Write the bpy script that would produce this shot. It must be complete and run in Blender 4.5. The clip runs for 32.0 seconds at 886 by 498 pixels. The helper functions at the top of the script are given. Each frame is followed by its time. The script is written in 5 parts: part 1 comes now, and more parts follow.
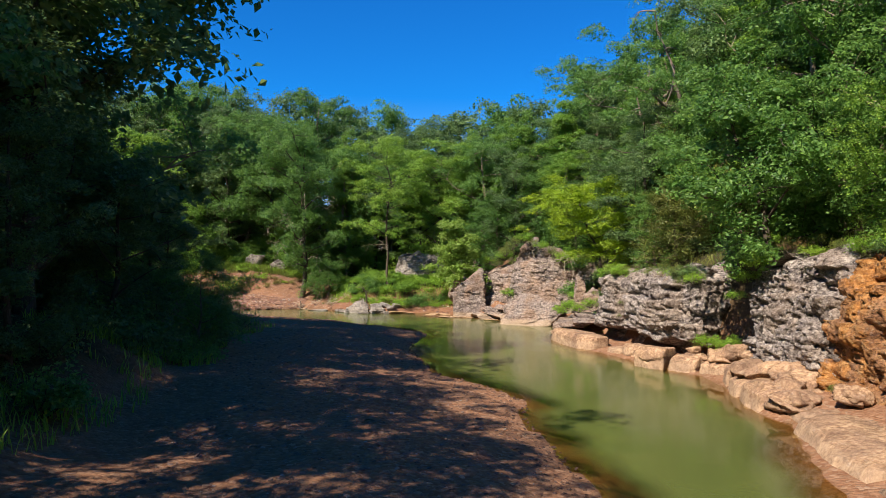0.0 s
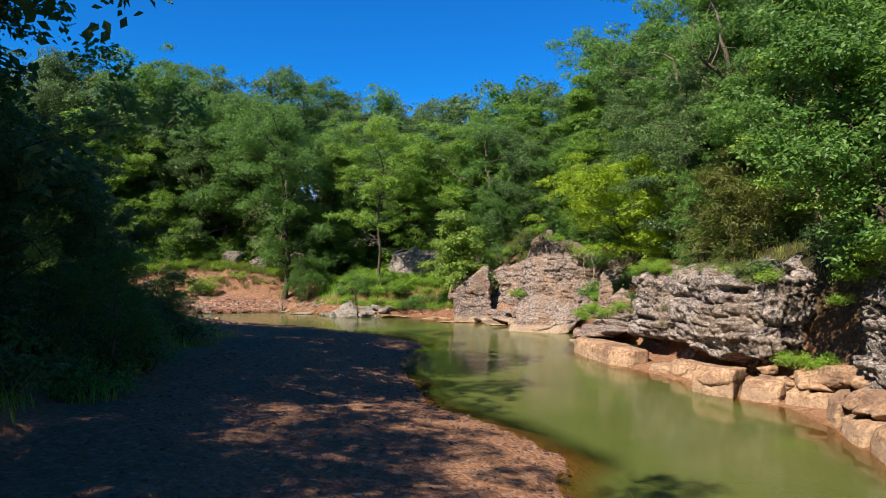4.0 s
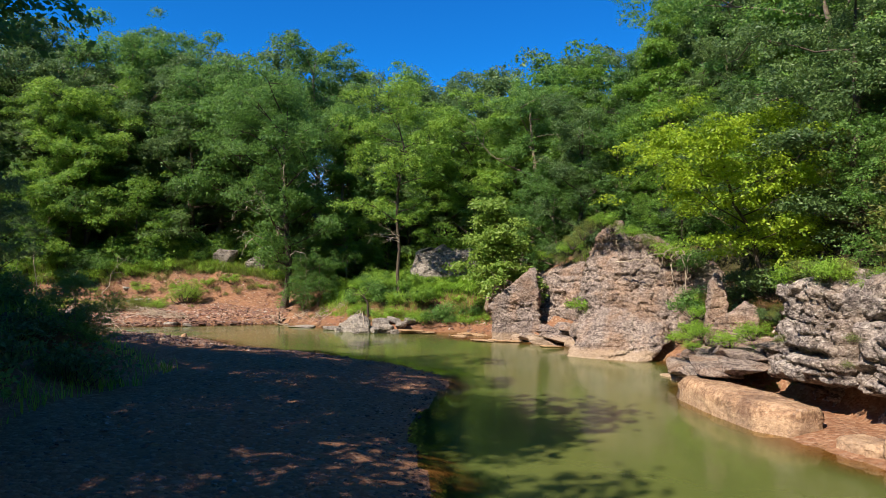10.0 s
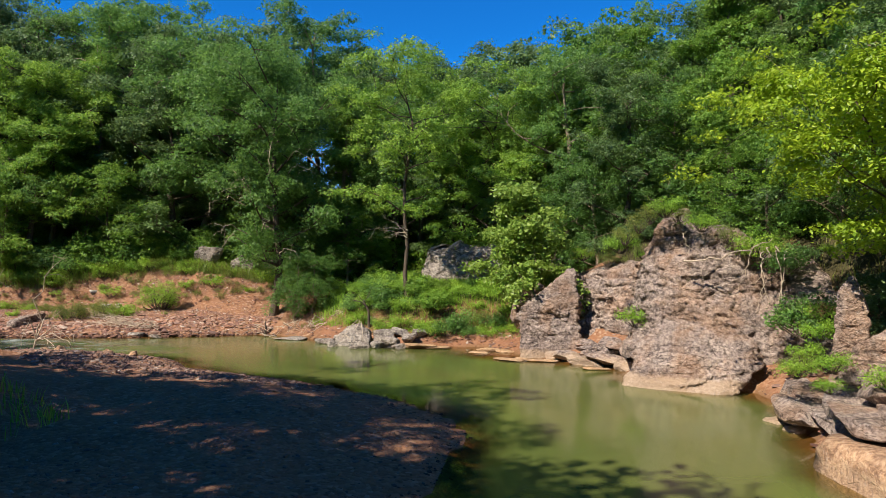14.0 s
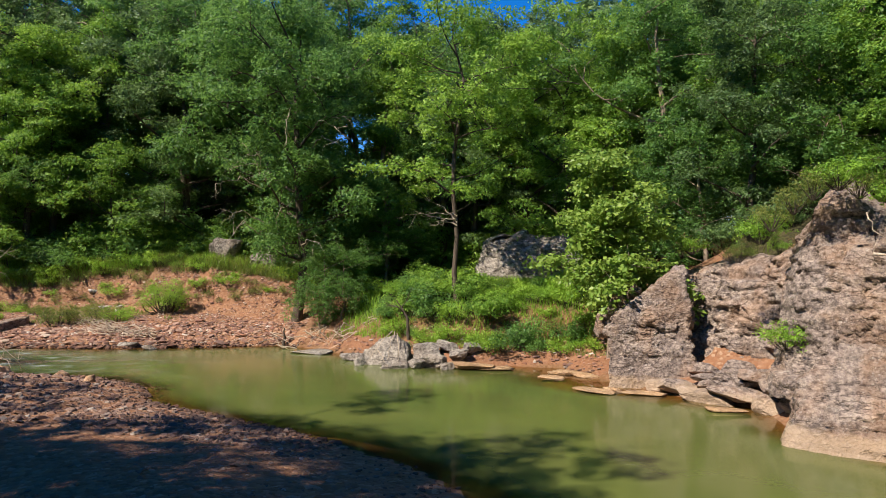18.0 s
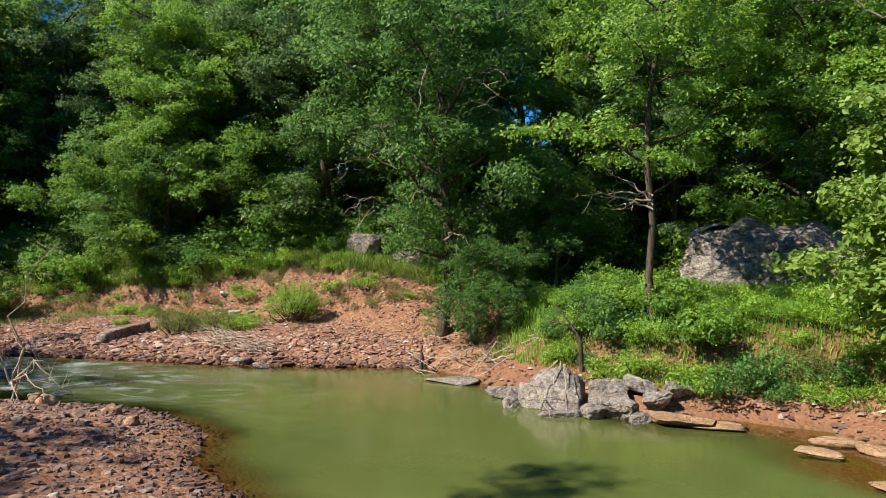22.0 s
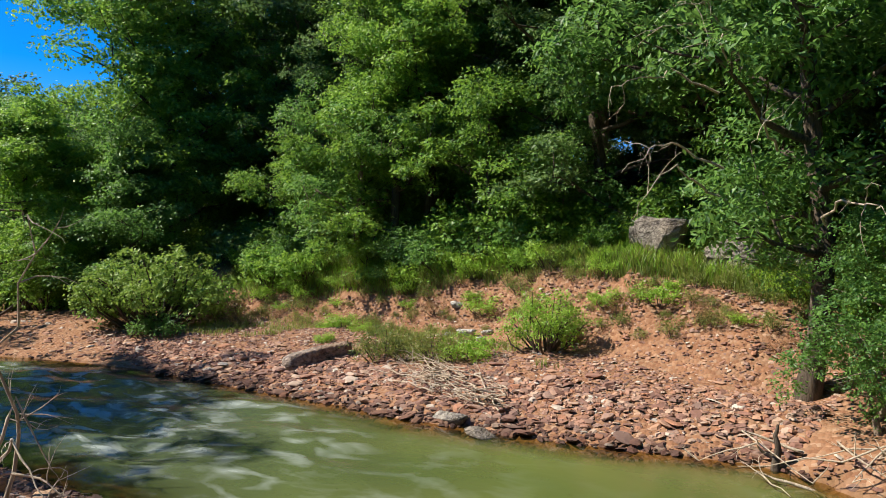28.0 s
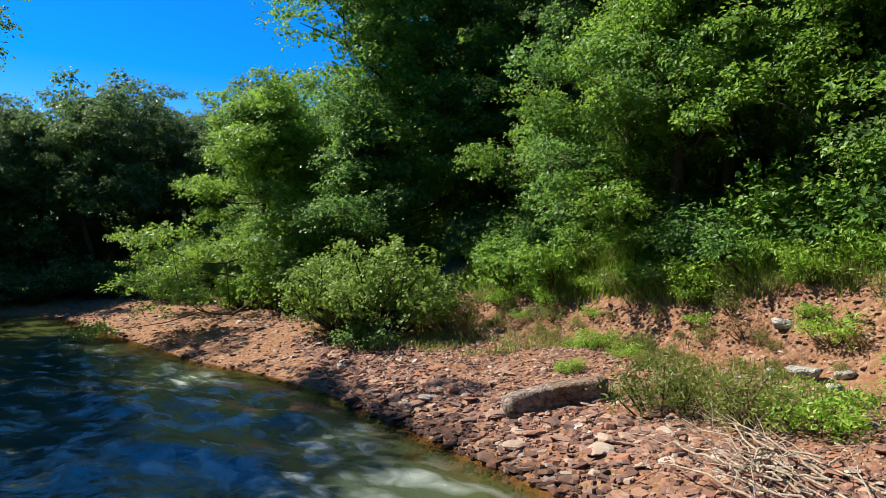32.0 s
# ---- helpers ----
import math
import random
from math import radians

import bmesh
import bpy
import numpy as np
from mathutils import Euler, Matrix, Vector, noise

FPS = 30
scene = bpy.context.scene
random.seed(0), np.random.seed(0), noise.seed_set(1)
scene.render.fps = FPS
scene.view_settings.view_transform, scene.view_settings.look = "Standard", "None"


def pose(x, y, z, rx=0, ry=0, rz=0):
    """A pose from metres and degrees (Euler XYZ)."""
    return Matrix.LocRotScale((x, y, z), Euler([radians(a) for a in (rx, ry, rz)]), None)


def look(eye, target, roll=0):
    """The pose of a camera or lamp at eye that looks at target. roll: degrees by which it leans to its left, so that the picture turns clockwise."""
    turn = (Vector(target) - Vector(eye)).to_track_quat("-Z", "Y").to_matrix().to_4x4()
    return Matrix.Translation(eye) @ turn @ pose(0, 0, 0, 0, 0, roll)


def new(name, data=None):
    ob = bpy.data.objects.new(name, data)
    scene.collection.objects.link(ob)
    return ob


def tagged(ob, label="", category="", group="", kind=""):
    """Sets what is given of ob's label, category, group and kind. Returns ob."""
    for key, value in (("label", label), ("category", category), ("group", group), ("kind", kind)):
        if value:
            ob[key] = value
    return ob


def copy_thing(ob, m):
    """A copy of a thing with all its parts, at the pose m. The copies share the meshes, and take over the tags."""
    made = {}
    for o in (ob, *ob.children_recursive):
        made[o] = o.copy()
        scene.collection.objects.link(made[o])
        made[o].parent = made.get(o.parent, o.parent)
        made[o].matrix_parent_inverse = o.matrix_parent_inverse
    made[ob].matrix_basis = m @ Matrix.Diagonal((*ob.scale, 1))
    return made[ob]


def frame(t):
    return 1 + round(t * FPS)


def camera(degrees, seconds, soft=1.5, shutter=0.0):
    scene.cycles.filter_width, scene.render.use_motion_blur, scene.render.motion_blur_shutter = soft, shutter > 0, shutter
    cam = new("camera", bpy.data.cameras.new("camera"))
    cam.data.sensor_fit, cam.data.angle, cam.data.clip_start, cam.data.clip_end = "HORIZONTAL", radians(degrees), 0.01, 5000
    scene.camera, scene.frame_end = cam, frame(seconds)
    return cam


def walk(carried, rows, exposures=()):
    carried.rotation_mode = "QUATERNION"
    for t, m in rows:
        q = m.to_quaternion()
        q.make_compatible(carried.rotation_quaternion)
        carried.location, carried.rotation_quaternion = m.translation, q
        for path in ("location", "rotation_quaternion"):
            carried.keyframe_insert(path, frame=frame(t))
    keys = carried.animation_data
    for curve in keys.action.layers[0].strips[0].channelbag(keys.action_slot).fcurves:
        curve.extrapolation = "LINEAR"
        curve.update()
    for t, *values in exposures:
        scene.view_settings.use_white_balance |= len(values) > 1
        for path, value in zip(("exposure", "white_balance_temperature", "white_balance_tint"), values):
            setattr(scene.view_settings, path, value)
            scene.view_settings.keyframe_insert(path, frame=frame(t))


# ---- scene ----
cam = camera(64.8, 32.0, 0.55)
METRES, EYE, TILT, LEAN, TURN = 54.5, 4.1, 0.0, 0.0, 0.0
ROWS = [
    (0.0, 0.0, 0.0, 0.0, -0.01, 0.95, -0.53),
    (0.5, 0.0001, 0.0128, -0.0003, -0.03, 0.95, -0.51),
    (1.0, 0.0006, 0.0265, -0.0005, -0.02, 0.94, -0.48),
    (1.5, 0.0008, 0.0408, -0.001, -0.01, 0.92, -0.48),
    (2.0, 0.0008, 0.0559, -0.0015, -0.0, 0.91, -0.47),
    (2.5, 0.0009, 0.0715, -0.002, -0.02, 0.9, -0.47),
    (3.0, 0.0007, 0.0875, -0.0024, -0.03, 0.89, -0.46),
    (3.5, 0.0004, 0.1035, -0.0026, -0.05, 0.87, -0.44),
    (5.5, 0.0003, 0.1652, -0.0037, -0.04, 0.83, -0.51),
    (6.0, 0.0006, 0.1811, -0.0039, 0.22, 0.85, -0.51),
    (6.5, 0.0007, 0.1968, -0.0043, 0.6, 0.87, -0.54),
    (7.0, 0.0009, 0.2125, -0.0045, 1.01, 0.89, -0.56),
    (7.5, 0.0009, 0.2284, -0.0045, 1.32, 0.87, -0.53),
    (8.0, 0.0008, 0.2439, -0.0049, 1.61, 0.89, -0.57),
    (8.5, 0.0008, 0.2592, -0.005, 1.9, 0.93, -0.59),
    (9.0, 0.0006, 0.2743, -0.0049, 2.21, 0.96, -0.57),
    (9.5, -0.0003, 0.2891, -0.0049, 2.48, 0.99, -0.57),
    (10.0, -0.0007, 0.3045, -0.005, 2.7, 1.02, -0.59),
    (10.5, -0.0011, 0.32, -0.0047, 2.89, 1.02, -0.58),
    (11.0, -0.0014, 0.3353, -0.0047, 3.06, 1.04, -0.58),
    (11.5, -0.0017, 0.3506, -0.0047, 3.23, 1.07, -0.61),
    (12.0, -0.0017, 0.3662, -0.0047, 3.43, 1.07, -0.59),
    (12.5, -0.0019, 0.3818, -0.0047, 3.63, 1.04, -0.58),
    (13.0, -0.0025, 0.3972, -0.0048, 3.84, 1.03, -0.57),
    (13.5, -0.0034, 0.4127, -0.0051, 4.05, 1.0, -0.57),
    (14.0, -0.0043, 0.4283, -0.0053, 4.27, 0.97, -0.58),
    (14.5, -0.0051, 0.4442, -0.0055, 4.51, 0.92, -0.57),
    (16.5, -0.0112, 0.5086, -0.0048, 5.85, 0.56, -0.5),
    (17.0, -0.0125, 0.5253, -0.0051, 6.63, 0.53, -0.52),
    (17.5, -0.0141, 0.5421, -0.0054, 7.57, 0.5, -0.53),
    (18.0, -0.0159, 0.5588, -0.0057, 8.93, 0.48, -0.54),
    (18.5, -0.0175, 0.5754, -0.0053, 10.63, 0.38, -0.51),
    (19.0, -0.0196, 0.5919, -0.0053, 12.29, 0.35, -0.5),
    (19.5, -0.0217, 0.6083, -0.0057, 14.02, 0.35, -0.5),
    (20.0, -0.024, 0.6246, -0.0059, 15.75, 0.33, -0.53),
    (20.5, -0.0266, 0.6411, -0.0059, 17.81, 0.3, -0.5),
    (21.0, -0.0295, 0.6574, -0.0062, 19.89, 0.28, -0.51),
    (21.5, -0.0331, 0.6733, -0.0068, 21.92, 0.31, -0.48),
    (22.0, -0.0371, 0.6887, -0.007, 23.97, 0.29, -0.47),
    (22.5, -0.0416, 0.7037, -0.0074, 26.44, 0.29, -0.49),
    (23.0, -0.0472, 0.7186, -0.0079, 29.22, 0.3, -0.48),
    (23.5, -0.0531, 0.733, -0.0083, 32.08, 0.29, -0.49),
    (24.0, -0.0595, 0.7471, -0.0087, 34.91, 0.3, -0.49),
    (24.5, -0.0665, 0.7607, -0.009, 37.72, 0.32, -0.47),
    (25.0, -0.0739, 0.7737, -0.0096, 40.52, 0.35, -0.48),
    (25.5, -0.0814, 0.7852, -0.0102, 43.1, 0.38, -0.49),
    (26.0, -0.0902, 0.7973, -0.0106, 45.2, 0.41, -0.56),
    (26.5, -0.0996, 0.8093, -0.011, 46.06, 0.45, -0.58),
    (28.5, -0.1411, 0.8545, -0.0113, 47.42, 0.28, -0.44),
    (29.0, -0.1522, 0.8651, -0.012, 48.72, 0.28, -0.4),
    (29.5, -0.1637, 0.8755, -0.0124, 52.95, 0.27, -0.38),
    (30.0, -0.1755, 0.8857, -0.013, 56.66, 0.27, -0.42),
    (30.5, -0.1877, 0.8952, -0.0137, 59.82, 0.25, -0.42),
    (31.0, -0.2003, 0.9044, -0.0143, 63.0, 0.22, -0.42),
    (31.5, -0.2139, 0.9134, -0.0151, 66.17, 0.22, -0.43),
    (32.0, -0.2282, 0.9216, -0.0158, 69.36, 0.2, -0.39),
]
walk(cam, [(t, pose(0, 0, EYE, TILT, LEAN, TURN) @ pose(METRES * x, METRES * y, METRES * z, 90 + pitch, roll, yaw)) for t, x, y, z, yaw, pitch, roll in ROWS],
     [(0.0, 0.80, 7150, 13), (17.0, 0.80, 7150, 13), (24.0, 0.90, 6850, 9), (32.0, 0.92, 6900, 8)])

# ---------------------------------------------------------------- world, sun, exposure
ELEV, AZIM = 47.0, 221.0          # the sun's height and compass turn
world = bpy.data.worlds.new("sky")
scene.world = world
world.use_nodes = True
wn = world.node_tree
sky = wn.nodes.new("ShaderNodeTexSky")
sky.sky_type = "NISHITA"
sky.sun_disc = False
sky.sun_elevation, sky.sun_rotation = radians(ELEV), radians(AZIM)
sky.altitude, sky.air_density, sky.dust_density, sky.ozone_density = 900, 1.0, 0.1, 4.0
wn.nodes["Background"].inputs[1].default_value = 0.108
deeper = wn.nodes.new("ShaderNodeHueSaturation")   # the clear, deep blue of this sky
deeper.inputs["Saturation"].default_value, deeper.inputs["Hue"].default_value = 1.5, 0.513
wn.links.new(sky.outputs[0], deeper.inputs["Color"])
wn.links.new(deeper.outputs[0], wn.nodes["Background"].inputs[0])
sun = new("sun", bpy.data.lights.new("sun", "SUN"))
sun.data.energy, sun.data.angle, sun.data.color = 5.0, radians(0.55), (1.0, 0.945, 0.84)
to_sun = Vector((math.sin(radians(AZIM)) * math.cos(radians(ELEV)), math.cos(radians(AZIM)) * math.cos(radians(ELEV)), math.sin(radians(ELEV))))
sun.matrix_world = look(to_sun * 80, (0, 0, 0))


# ---------------------------------------------------------------- numeric helpers
def hashed(ix, iy, iz, seed=0):
    h = (ix.astype(np.int64) * 374761393 + iy.astype(np.int64) * 668265263 + iz.astype(np.int64) * 2147483647 + seed * 974634777) & 0xFFFFFFFF
    h = ((h ^ (h >> 13)) * 1274126177) & 0xFFFFFFFF
    h = ((h ^ (h >> 16)) * 2246822519) & 0xFFFFFFFF
    return ((h ^ (h >> 15)) & 0xFFFFFF) / float(0xFFFFFF)


def vnoise(p, seed=0):
    """Smooth value noise, -1 to 1, of an (n, 3) array."""
    i = np.floor(p).astype(np.int64)
    f = p - i
    f = f * f * (3 - 2 * f)
    r = 0
    for a in (0, 1):
        for b in (0, 1):
            for c in (0, 1):
                w = (f[:, 0] if a else 1 - f[:, 0]) * (f[:, 1] if b else 1 - f[:, 1]) * (f[:, 2] if c else 1 - f[:, 2])
                r = r + w * hashed(i[:, 0] + a, i[:, 1] + b, i[:, 2] + c, seed)
    return r * 2 - 1


def fbm(p, octaves=4, seed=0):
    p = np.asarray(p, float)
    r, amp = 0, 1.0
    for k in range(octaves):
        r = r + amp * vnoise(p, seed + k)
        p, amp = p * 2.03 + 7.1, amp * 0.5
    return r


def flat3(x, y, z=0.0):
    return np.stack([x, y, np.full_like(x, z)], 1)


def smooth01(a, b, x):
    t = np.clip((x - a) / (b - a), 0, 1)
    return t * t * (3 - 2 * t)


def mesh_of(name, v, f, mat, smooth=False, attrs=None):
    """A mesh from arrays: vertices, faces of one size, a material, point attributes."""
    me = bpy.data.meshes.new(name)
    v, f = np.asarray(v, np.float32), np.asarray(f, np.int32)
    n, (m, k) = len(v), f.shape
    me.vertices.add(n)
    me.vertices.foreach_set("co", v.ravel())
    me.loops.add(m * k)
    me.loops.foreach_set("vertex_index", f.ravel())
    me.polygons.add(m)
    me.polygons.foreach_set("loop_start", np.arange(0, m * k, k, dtype=np.int32))
    me.polygons.foreach_set("use_smooth", np.full(m, smooth))
    me.update(calc_edges=True)
    for key, val in (attrs or {}).items():
        at = me.attributes.new(key, "FLOAT", "POINT")
        at.data.foreach_set("value", np.asarray(val, np.float32))
    me.materials.append(mat)
    return me


def cat(pieces):
    vs, fs, n = [], [], 0
    for v, f in pieces:
        vs.append(v)
        fs.append(np.asarray(f) + n)
        n += len(v)
    return np.concatenate(vs), np.concatenate(fs)


def grid_faces(nu, nv):
    i = np.arange(nu - 1)[:, None] * nv + np.arange(nv - 1)[None, :]
    return np.stack([i, i + nv, i + nv + 1, i + 1], -1).reshape(-1, 4)


def tube(points, radii, sides=7):
    """A tapered tube along points."""
    p, r = np.asarray(points, float), np.asarray(radii, float)
    d = np.gradient(p, axis=0)
    d /= np.linalg.norm(d, axis=1)[:, None] + 1e-9
    ref = np.where(np.abs(d[:, 2:3]) > 0.9, [[1.0, 0, 0]], [[0, 0, 1.0]])
    a = np.cross(d, ref)
    a /= np.linalg.norm(a, axis=1)[:, None] + 1e-9
    b = np.cross(d, a)
    ang = np.linspace(0, 2 * np.pi, sides, endpoint=False)
    v = p[:, None] + r[:, None, None] * (np.cos(ang)[None, :, None] * a[:, None] + np.sin(ang)[None, :, None] * b[:, None])
    n = len(p)
    i = np.arange(n - 1)[:, None] * sides + np.arange(sides)[None]
    j = np.arange(n - 1)[:, None] * sides + (np.arange(sides)[None] + 1) % sides
    f = np.stack([i, j, j + sides, i + sides], -1).reshape(-1, 4)
    return v.reshape(-1, 3), f


def part(name, me, parent, label=""):
    ob = new(name, me)
    ob.parent = parent
    return tagged(ob, label)


def empty(name, label, category, m=None, group="", kind=""):
    ob = new(name)
    ob.empty_display_size = 0.3
    if m is not None:
        ob.matrix_world = m
    return tagged(ob, label, category, group, kind)


SPHERES = {}


def sphere(level):
    if level not in SPHERES:
        bm = bmesh.new()
        bmesh.ops.create_icosphere(bm, subdivisions=level, radius=1.0)
        v = np.array([w.co[:] for w in bm.verts])
        f = np.array([[w.index for w in q.verts] for q in bm.faces])
        bm.free()
        SPHERES[level] = v, f
    return SPHERES[level]


# ---------------------------------------------------------------- materials
class Nodes:
    """A short way to write node trees."""

    def __init__(self, name):
        self.mat = bpy.data.materials.new(name)
        self.mat.use_nodes = True
        self.tree = self.mat.node_tree
        self.bsdf = self.tree.nodes["Principled BSDF"]
        self.out = self.tree.nodes["Material Output"]

    def add(self, kind):
        return self.tree.nodes.new("ShaderNode" + kind)

    def link(self, a, b):
        self.tree.links.new(a, b)

    def put(self, sock, val):
        if hasattr(val, "is_output"):
            self.link(val, sock)
        else:
            sock.default_value = val

    def place(self, scale=(1, 1, 1), obj=True):
        c = self.add("TexCoord")
        m = self.add("Mapping")
        m.inputs["Scale"].default_value = scale
        self.link(c.outputs["Object" if obj else "Generated"], m.inputs[0])
        return m.outputs[0]

    def world_place(self, scale=(1, 1, 1)):
        c = self.add("NewGeometry")
        m = self.add("Mapping")
        m.inputs["Scale"].default_value = scale
        self.link(c.outputs["Position"], m.inputs[0])
        return m.outputs[0]

    def noise(self, vec, scale, detail=4, rough=0.55, distort=0.0):
        n = self.add("TexNoise")
        self.link(vec, n.inputs["Vector"])
        n.inputs["Scale"].default_value, n.inputs["Detail"].default_value = scale, detail
        n.inputs["Roughness"].default_value, n.inputs["Distortion"].default_value = rough, distort
        return n.outputs["Fac"]

    def voronoi(self, vec, scale, out="Distance", feature="F1"):
        n = self.add("TexVoronoi")
        n.feature = feature
        self.link(vec, n.inputs["Vector"])
        n.inputs["Scale"].default_value = scale
        return n.outputs[out]

    def ramp(self, fac, stops):
        n = self.add("ValToRGB")
        self.put(n.inputs[0], fac)
        e = n.color_ramp.elements
        while len(e) < len(stops):
            e.new(0.5)
        for el, (pos, col) in zip(e, stops):
            el.position = pos
            el.color = (*col, 1) if len(col) == 3 else col
        return n.outputs[0]

    def mix(self, fac, a, b, blend="MIX"):
        n = self.add("Mix")
        n.data_type, n.blend_type = "RGBA", blend
        self.put(n.inputs[0], fac)
        for s, val in ((n.inputs[6], a), (n.inputs[7], b)):
            self.put(s, val if hasattr(val, "is_output") else (*val, 1))
        return n.outputs[2]

    def math(self, op, a, b=0.0, clamp=False):
        n = self.add("Math")
        n.operation, n.use_clamp = op, clamp
        self.put(n.inputs[0], a)
        self.put(n.inputs[1], b)
        return n.outputs[0]

    def attr(self, name):
        n = self.add("Attribute")
        n.attribute_name = name
        return n.outputs["Fac"]

    def bump(self, height, strength=0.5, dist=0.05):
        n = self.add("Bump")
        n.inputs["Strength"].default_value, n.inputs["Distance"].default_value = strength, dist
        self.link(height, n.inputs["Height"])
        self.link(n.outputs[0], self.bsdf.inputs["Normal"])

    def done(self, color, rough=0.8, spec=0.3):
        self.put(self.bsdf.inputs["Base Color"], color if hasattr(color, "is_output") else (*color, 1))
        self.put(self.bsdf.inputs["Roughness"], rough)
        self.bsdf.inputs["Specular IOR Level"].default_value = spec
        return self.mat


def rock_material(name, dark, mid, light, stain, strata=1.0, stain_amount=0.55, lichen=0.5, pale_amount=0.7, rugged=0.45, grit=0.8, band=0.0, relief=0.11):
    n = Nodes(name)
    p = n.world_place()
    ps = n.world_place((0.8, 0.8, 1.45))
    big = n.noise(p, 0.7, 5, 0.6, 0.4)
    bed = n.noise(ps, 1.6, 6, 0.62, 0.3)
    fine = n.noise(p, 9.0, 6, 0.65)
    col = n.ramp(n.math("ADD", n.math("MULTIPLY", bed, 0.55 * strata), n.math("MULTIPLY", fine, 1.0 - 0.55 * strata)),
                 [(0.38, dark), (0.49, mid), (0.60, light)])
    col = n.mix(n.math("MULTIPLY", n.ramp(big, [(0.46, (0, 0, 0)), (0.60, (1, 1, 1))]), stain_amount), col, stain)
    spots = n.ramp(n.noise(p, 2.6, 8, 0.75), [(0.54, (0, 0, 0)), (0.62, (1, 1, 1))])
    col = n.mix(n.math("MULTIPLY", spots, lichen), col, (0.045, 0.042, 0.04))
    speck = n.ramp(n.noise(p, 24.0, 8, 0.75), [(0.34, (0.58, 0.57, 0.56)), (0.50, (0.94, 0.92, 0.90)), (0.66, (1, 1, 1))])
    col = n.mix(grit, col, speck, "MULTIPLY")
    chip = n.ramp(n.noise(n.world_place((1.0, 1.0, 1.35)), 3.2, 9, 0.74, 0.9), [(0.38, (0.36, 0.34, 0.34)), (0.50, (1, 1, 1))])
    col = n.mix(rugged, col, chip, "MULTIPLY")
    tone = n.ramp(n.noise(p, 0.9, 4, 0.6, 0.5), [(0.36, (0.62, 0.60, 0.60)), (0.60, (1, 1, 1))])
    col = n.mix(0.8, col, tone, "MULTIPLY")
    # whitish patches of the stone, brightened to stand in for sunlit highlights too
    pale = n.ramp(n.noise(p, 4.1, 7, 0.7), [(0.60, (0, 0, 0)), (0.70, (1, 1, 1))])
    col = n.mix(n.math("MULTIPLY", pale, pale_amount), col, (0.66, 0.61, 0.55))
    hole = n.ramp(n.noise(p, 13.0, 8, 0.72), [(0.38, (0.22, 0.20, 0.20)), (0.47, (1, 1, 1))])
    col = n.mix(min(1.0, rugged * 1.25), col, hole, "MULTIPLY")
    chips = n.ramp(n.noise(n.world_place((1.0, 1.0, 1.3)), 9.5, 8, 0.72), [(0.57, (0, 0, 0)), (0.66, (1, 1, 1))])
    col = n.mix(n.math("MULTIPLY", chips, pale_amount * 0.7), col, (0.70, 0.64, 0.58))
    line = n.math("ABSOLUTE", n.math("SUBTRACT", n.noise(n.world_place((0.5, 0.5, 1.9)), 0.75, 5, 0.6, 1.2), 0.5))
    seam = n.ramp(line, [(0.003, (0.16, 0.14, 0.14)), (0.013, (1, 1, 1))])
    col = n.mix(0.7 if rugged > .3 else 0.3, col, seam, "MULTIPLY")
    if band:          # the clean, water-washed foot
        sep = n.add("SeparateXYZ")
        n.link(n.add("NewGeometry").outputs["Position"], sep.inputs[0])
        edge = n.math("ADD", sep.outputs[2], n.math("MULTIPLY", n.noise(p, 1.2, 5, 0.6), -0.55))
        col = n.mix(n.math("MULTIPLY", n.ramp(edge, [(0.0, (1, 1, 1)), (0.12, (0, 0, 0))]), band), col, (0.47, 0.345, 0.235))
    warped = n.add("VectorMath")
    warped.operation = "ADD"
    n.link(n.world_place((1.0, 1.0, 2.0)), warped.inputs[0])
    jitter = n.add("TexNoise")
    jitter.inputs["Scale"].default_value, jitter.inputs["Detail"].default_value = 1.7, 5
    n.link(p, jitter.inputs["Vector"])
    n.link(jitter.outputs["Color"], warped.inputs[1])
    crack = n.ramp(n.voronoi(warped.outputs[0], 1.15, "Distance", "DISTANCE_TO_EDGE"), [(0.0, (0, 0, 0)), (0.035, (1, 1, 1))])
    crack = n.math("MAXIMUM", crack, n.ramp(n.noise(p, 1.1, 2), [(0.44, (0, 0, 0)), (0.52, (1, 1, 1))]))
    pits = n.noise(p, 22.0, 4, 0.6)
    n.bump(n.math("ADD", n.math("ADD", fine, n.math("MULTIPLY", bed, 0.6)), n.math("ADD", n.math("MULTIPLY", crack, 0.2), n.math("MULTIPLY", pits, 0.6))), 1.0, relief)
    return n.done(col, 0.9, 0.2)


M_CLIFF = rock_material("grey_limestone", (0.100, 0.088, 0.088), (0.370, 0.318, 0.300), (0.680, 0.610, 0.550), (0.400, 0.285, 0.195), 0.6, 0.4, 0.5, 1.0, 0.65)
M_ORANGE = rock_material("orange_sandstone", (0.240, 0.095, 0.034), (0.600, 0.265, 0.080), (0.700, 0.400, 0.170), (0.220, 0.150, 0.135), 0.8, 0.45, 0.35, 0.3)
M_FACE = rock_material("tan_grey_rock", (0.140, 0.112, 0.106), (0.335, 0.270, 0.240), (0.520, 0.430, 0.370), (0.420, 0.235, 0.125), 0.4, 0.42, 0.4, 0.4, 0.34, 0.5, 0.6)
M_SHELF = rock_material("orange_ledge_stone", (0.250, 0.145, 0.090), (0.450, 0.280, 0.170), (0.590, 0.405, 0.255), (0.200, 0.118, 0.088), 0.4, 0.55, 0.1, 0.2, 0.15, 0.3, 0.3, 0.045)
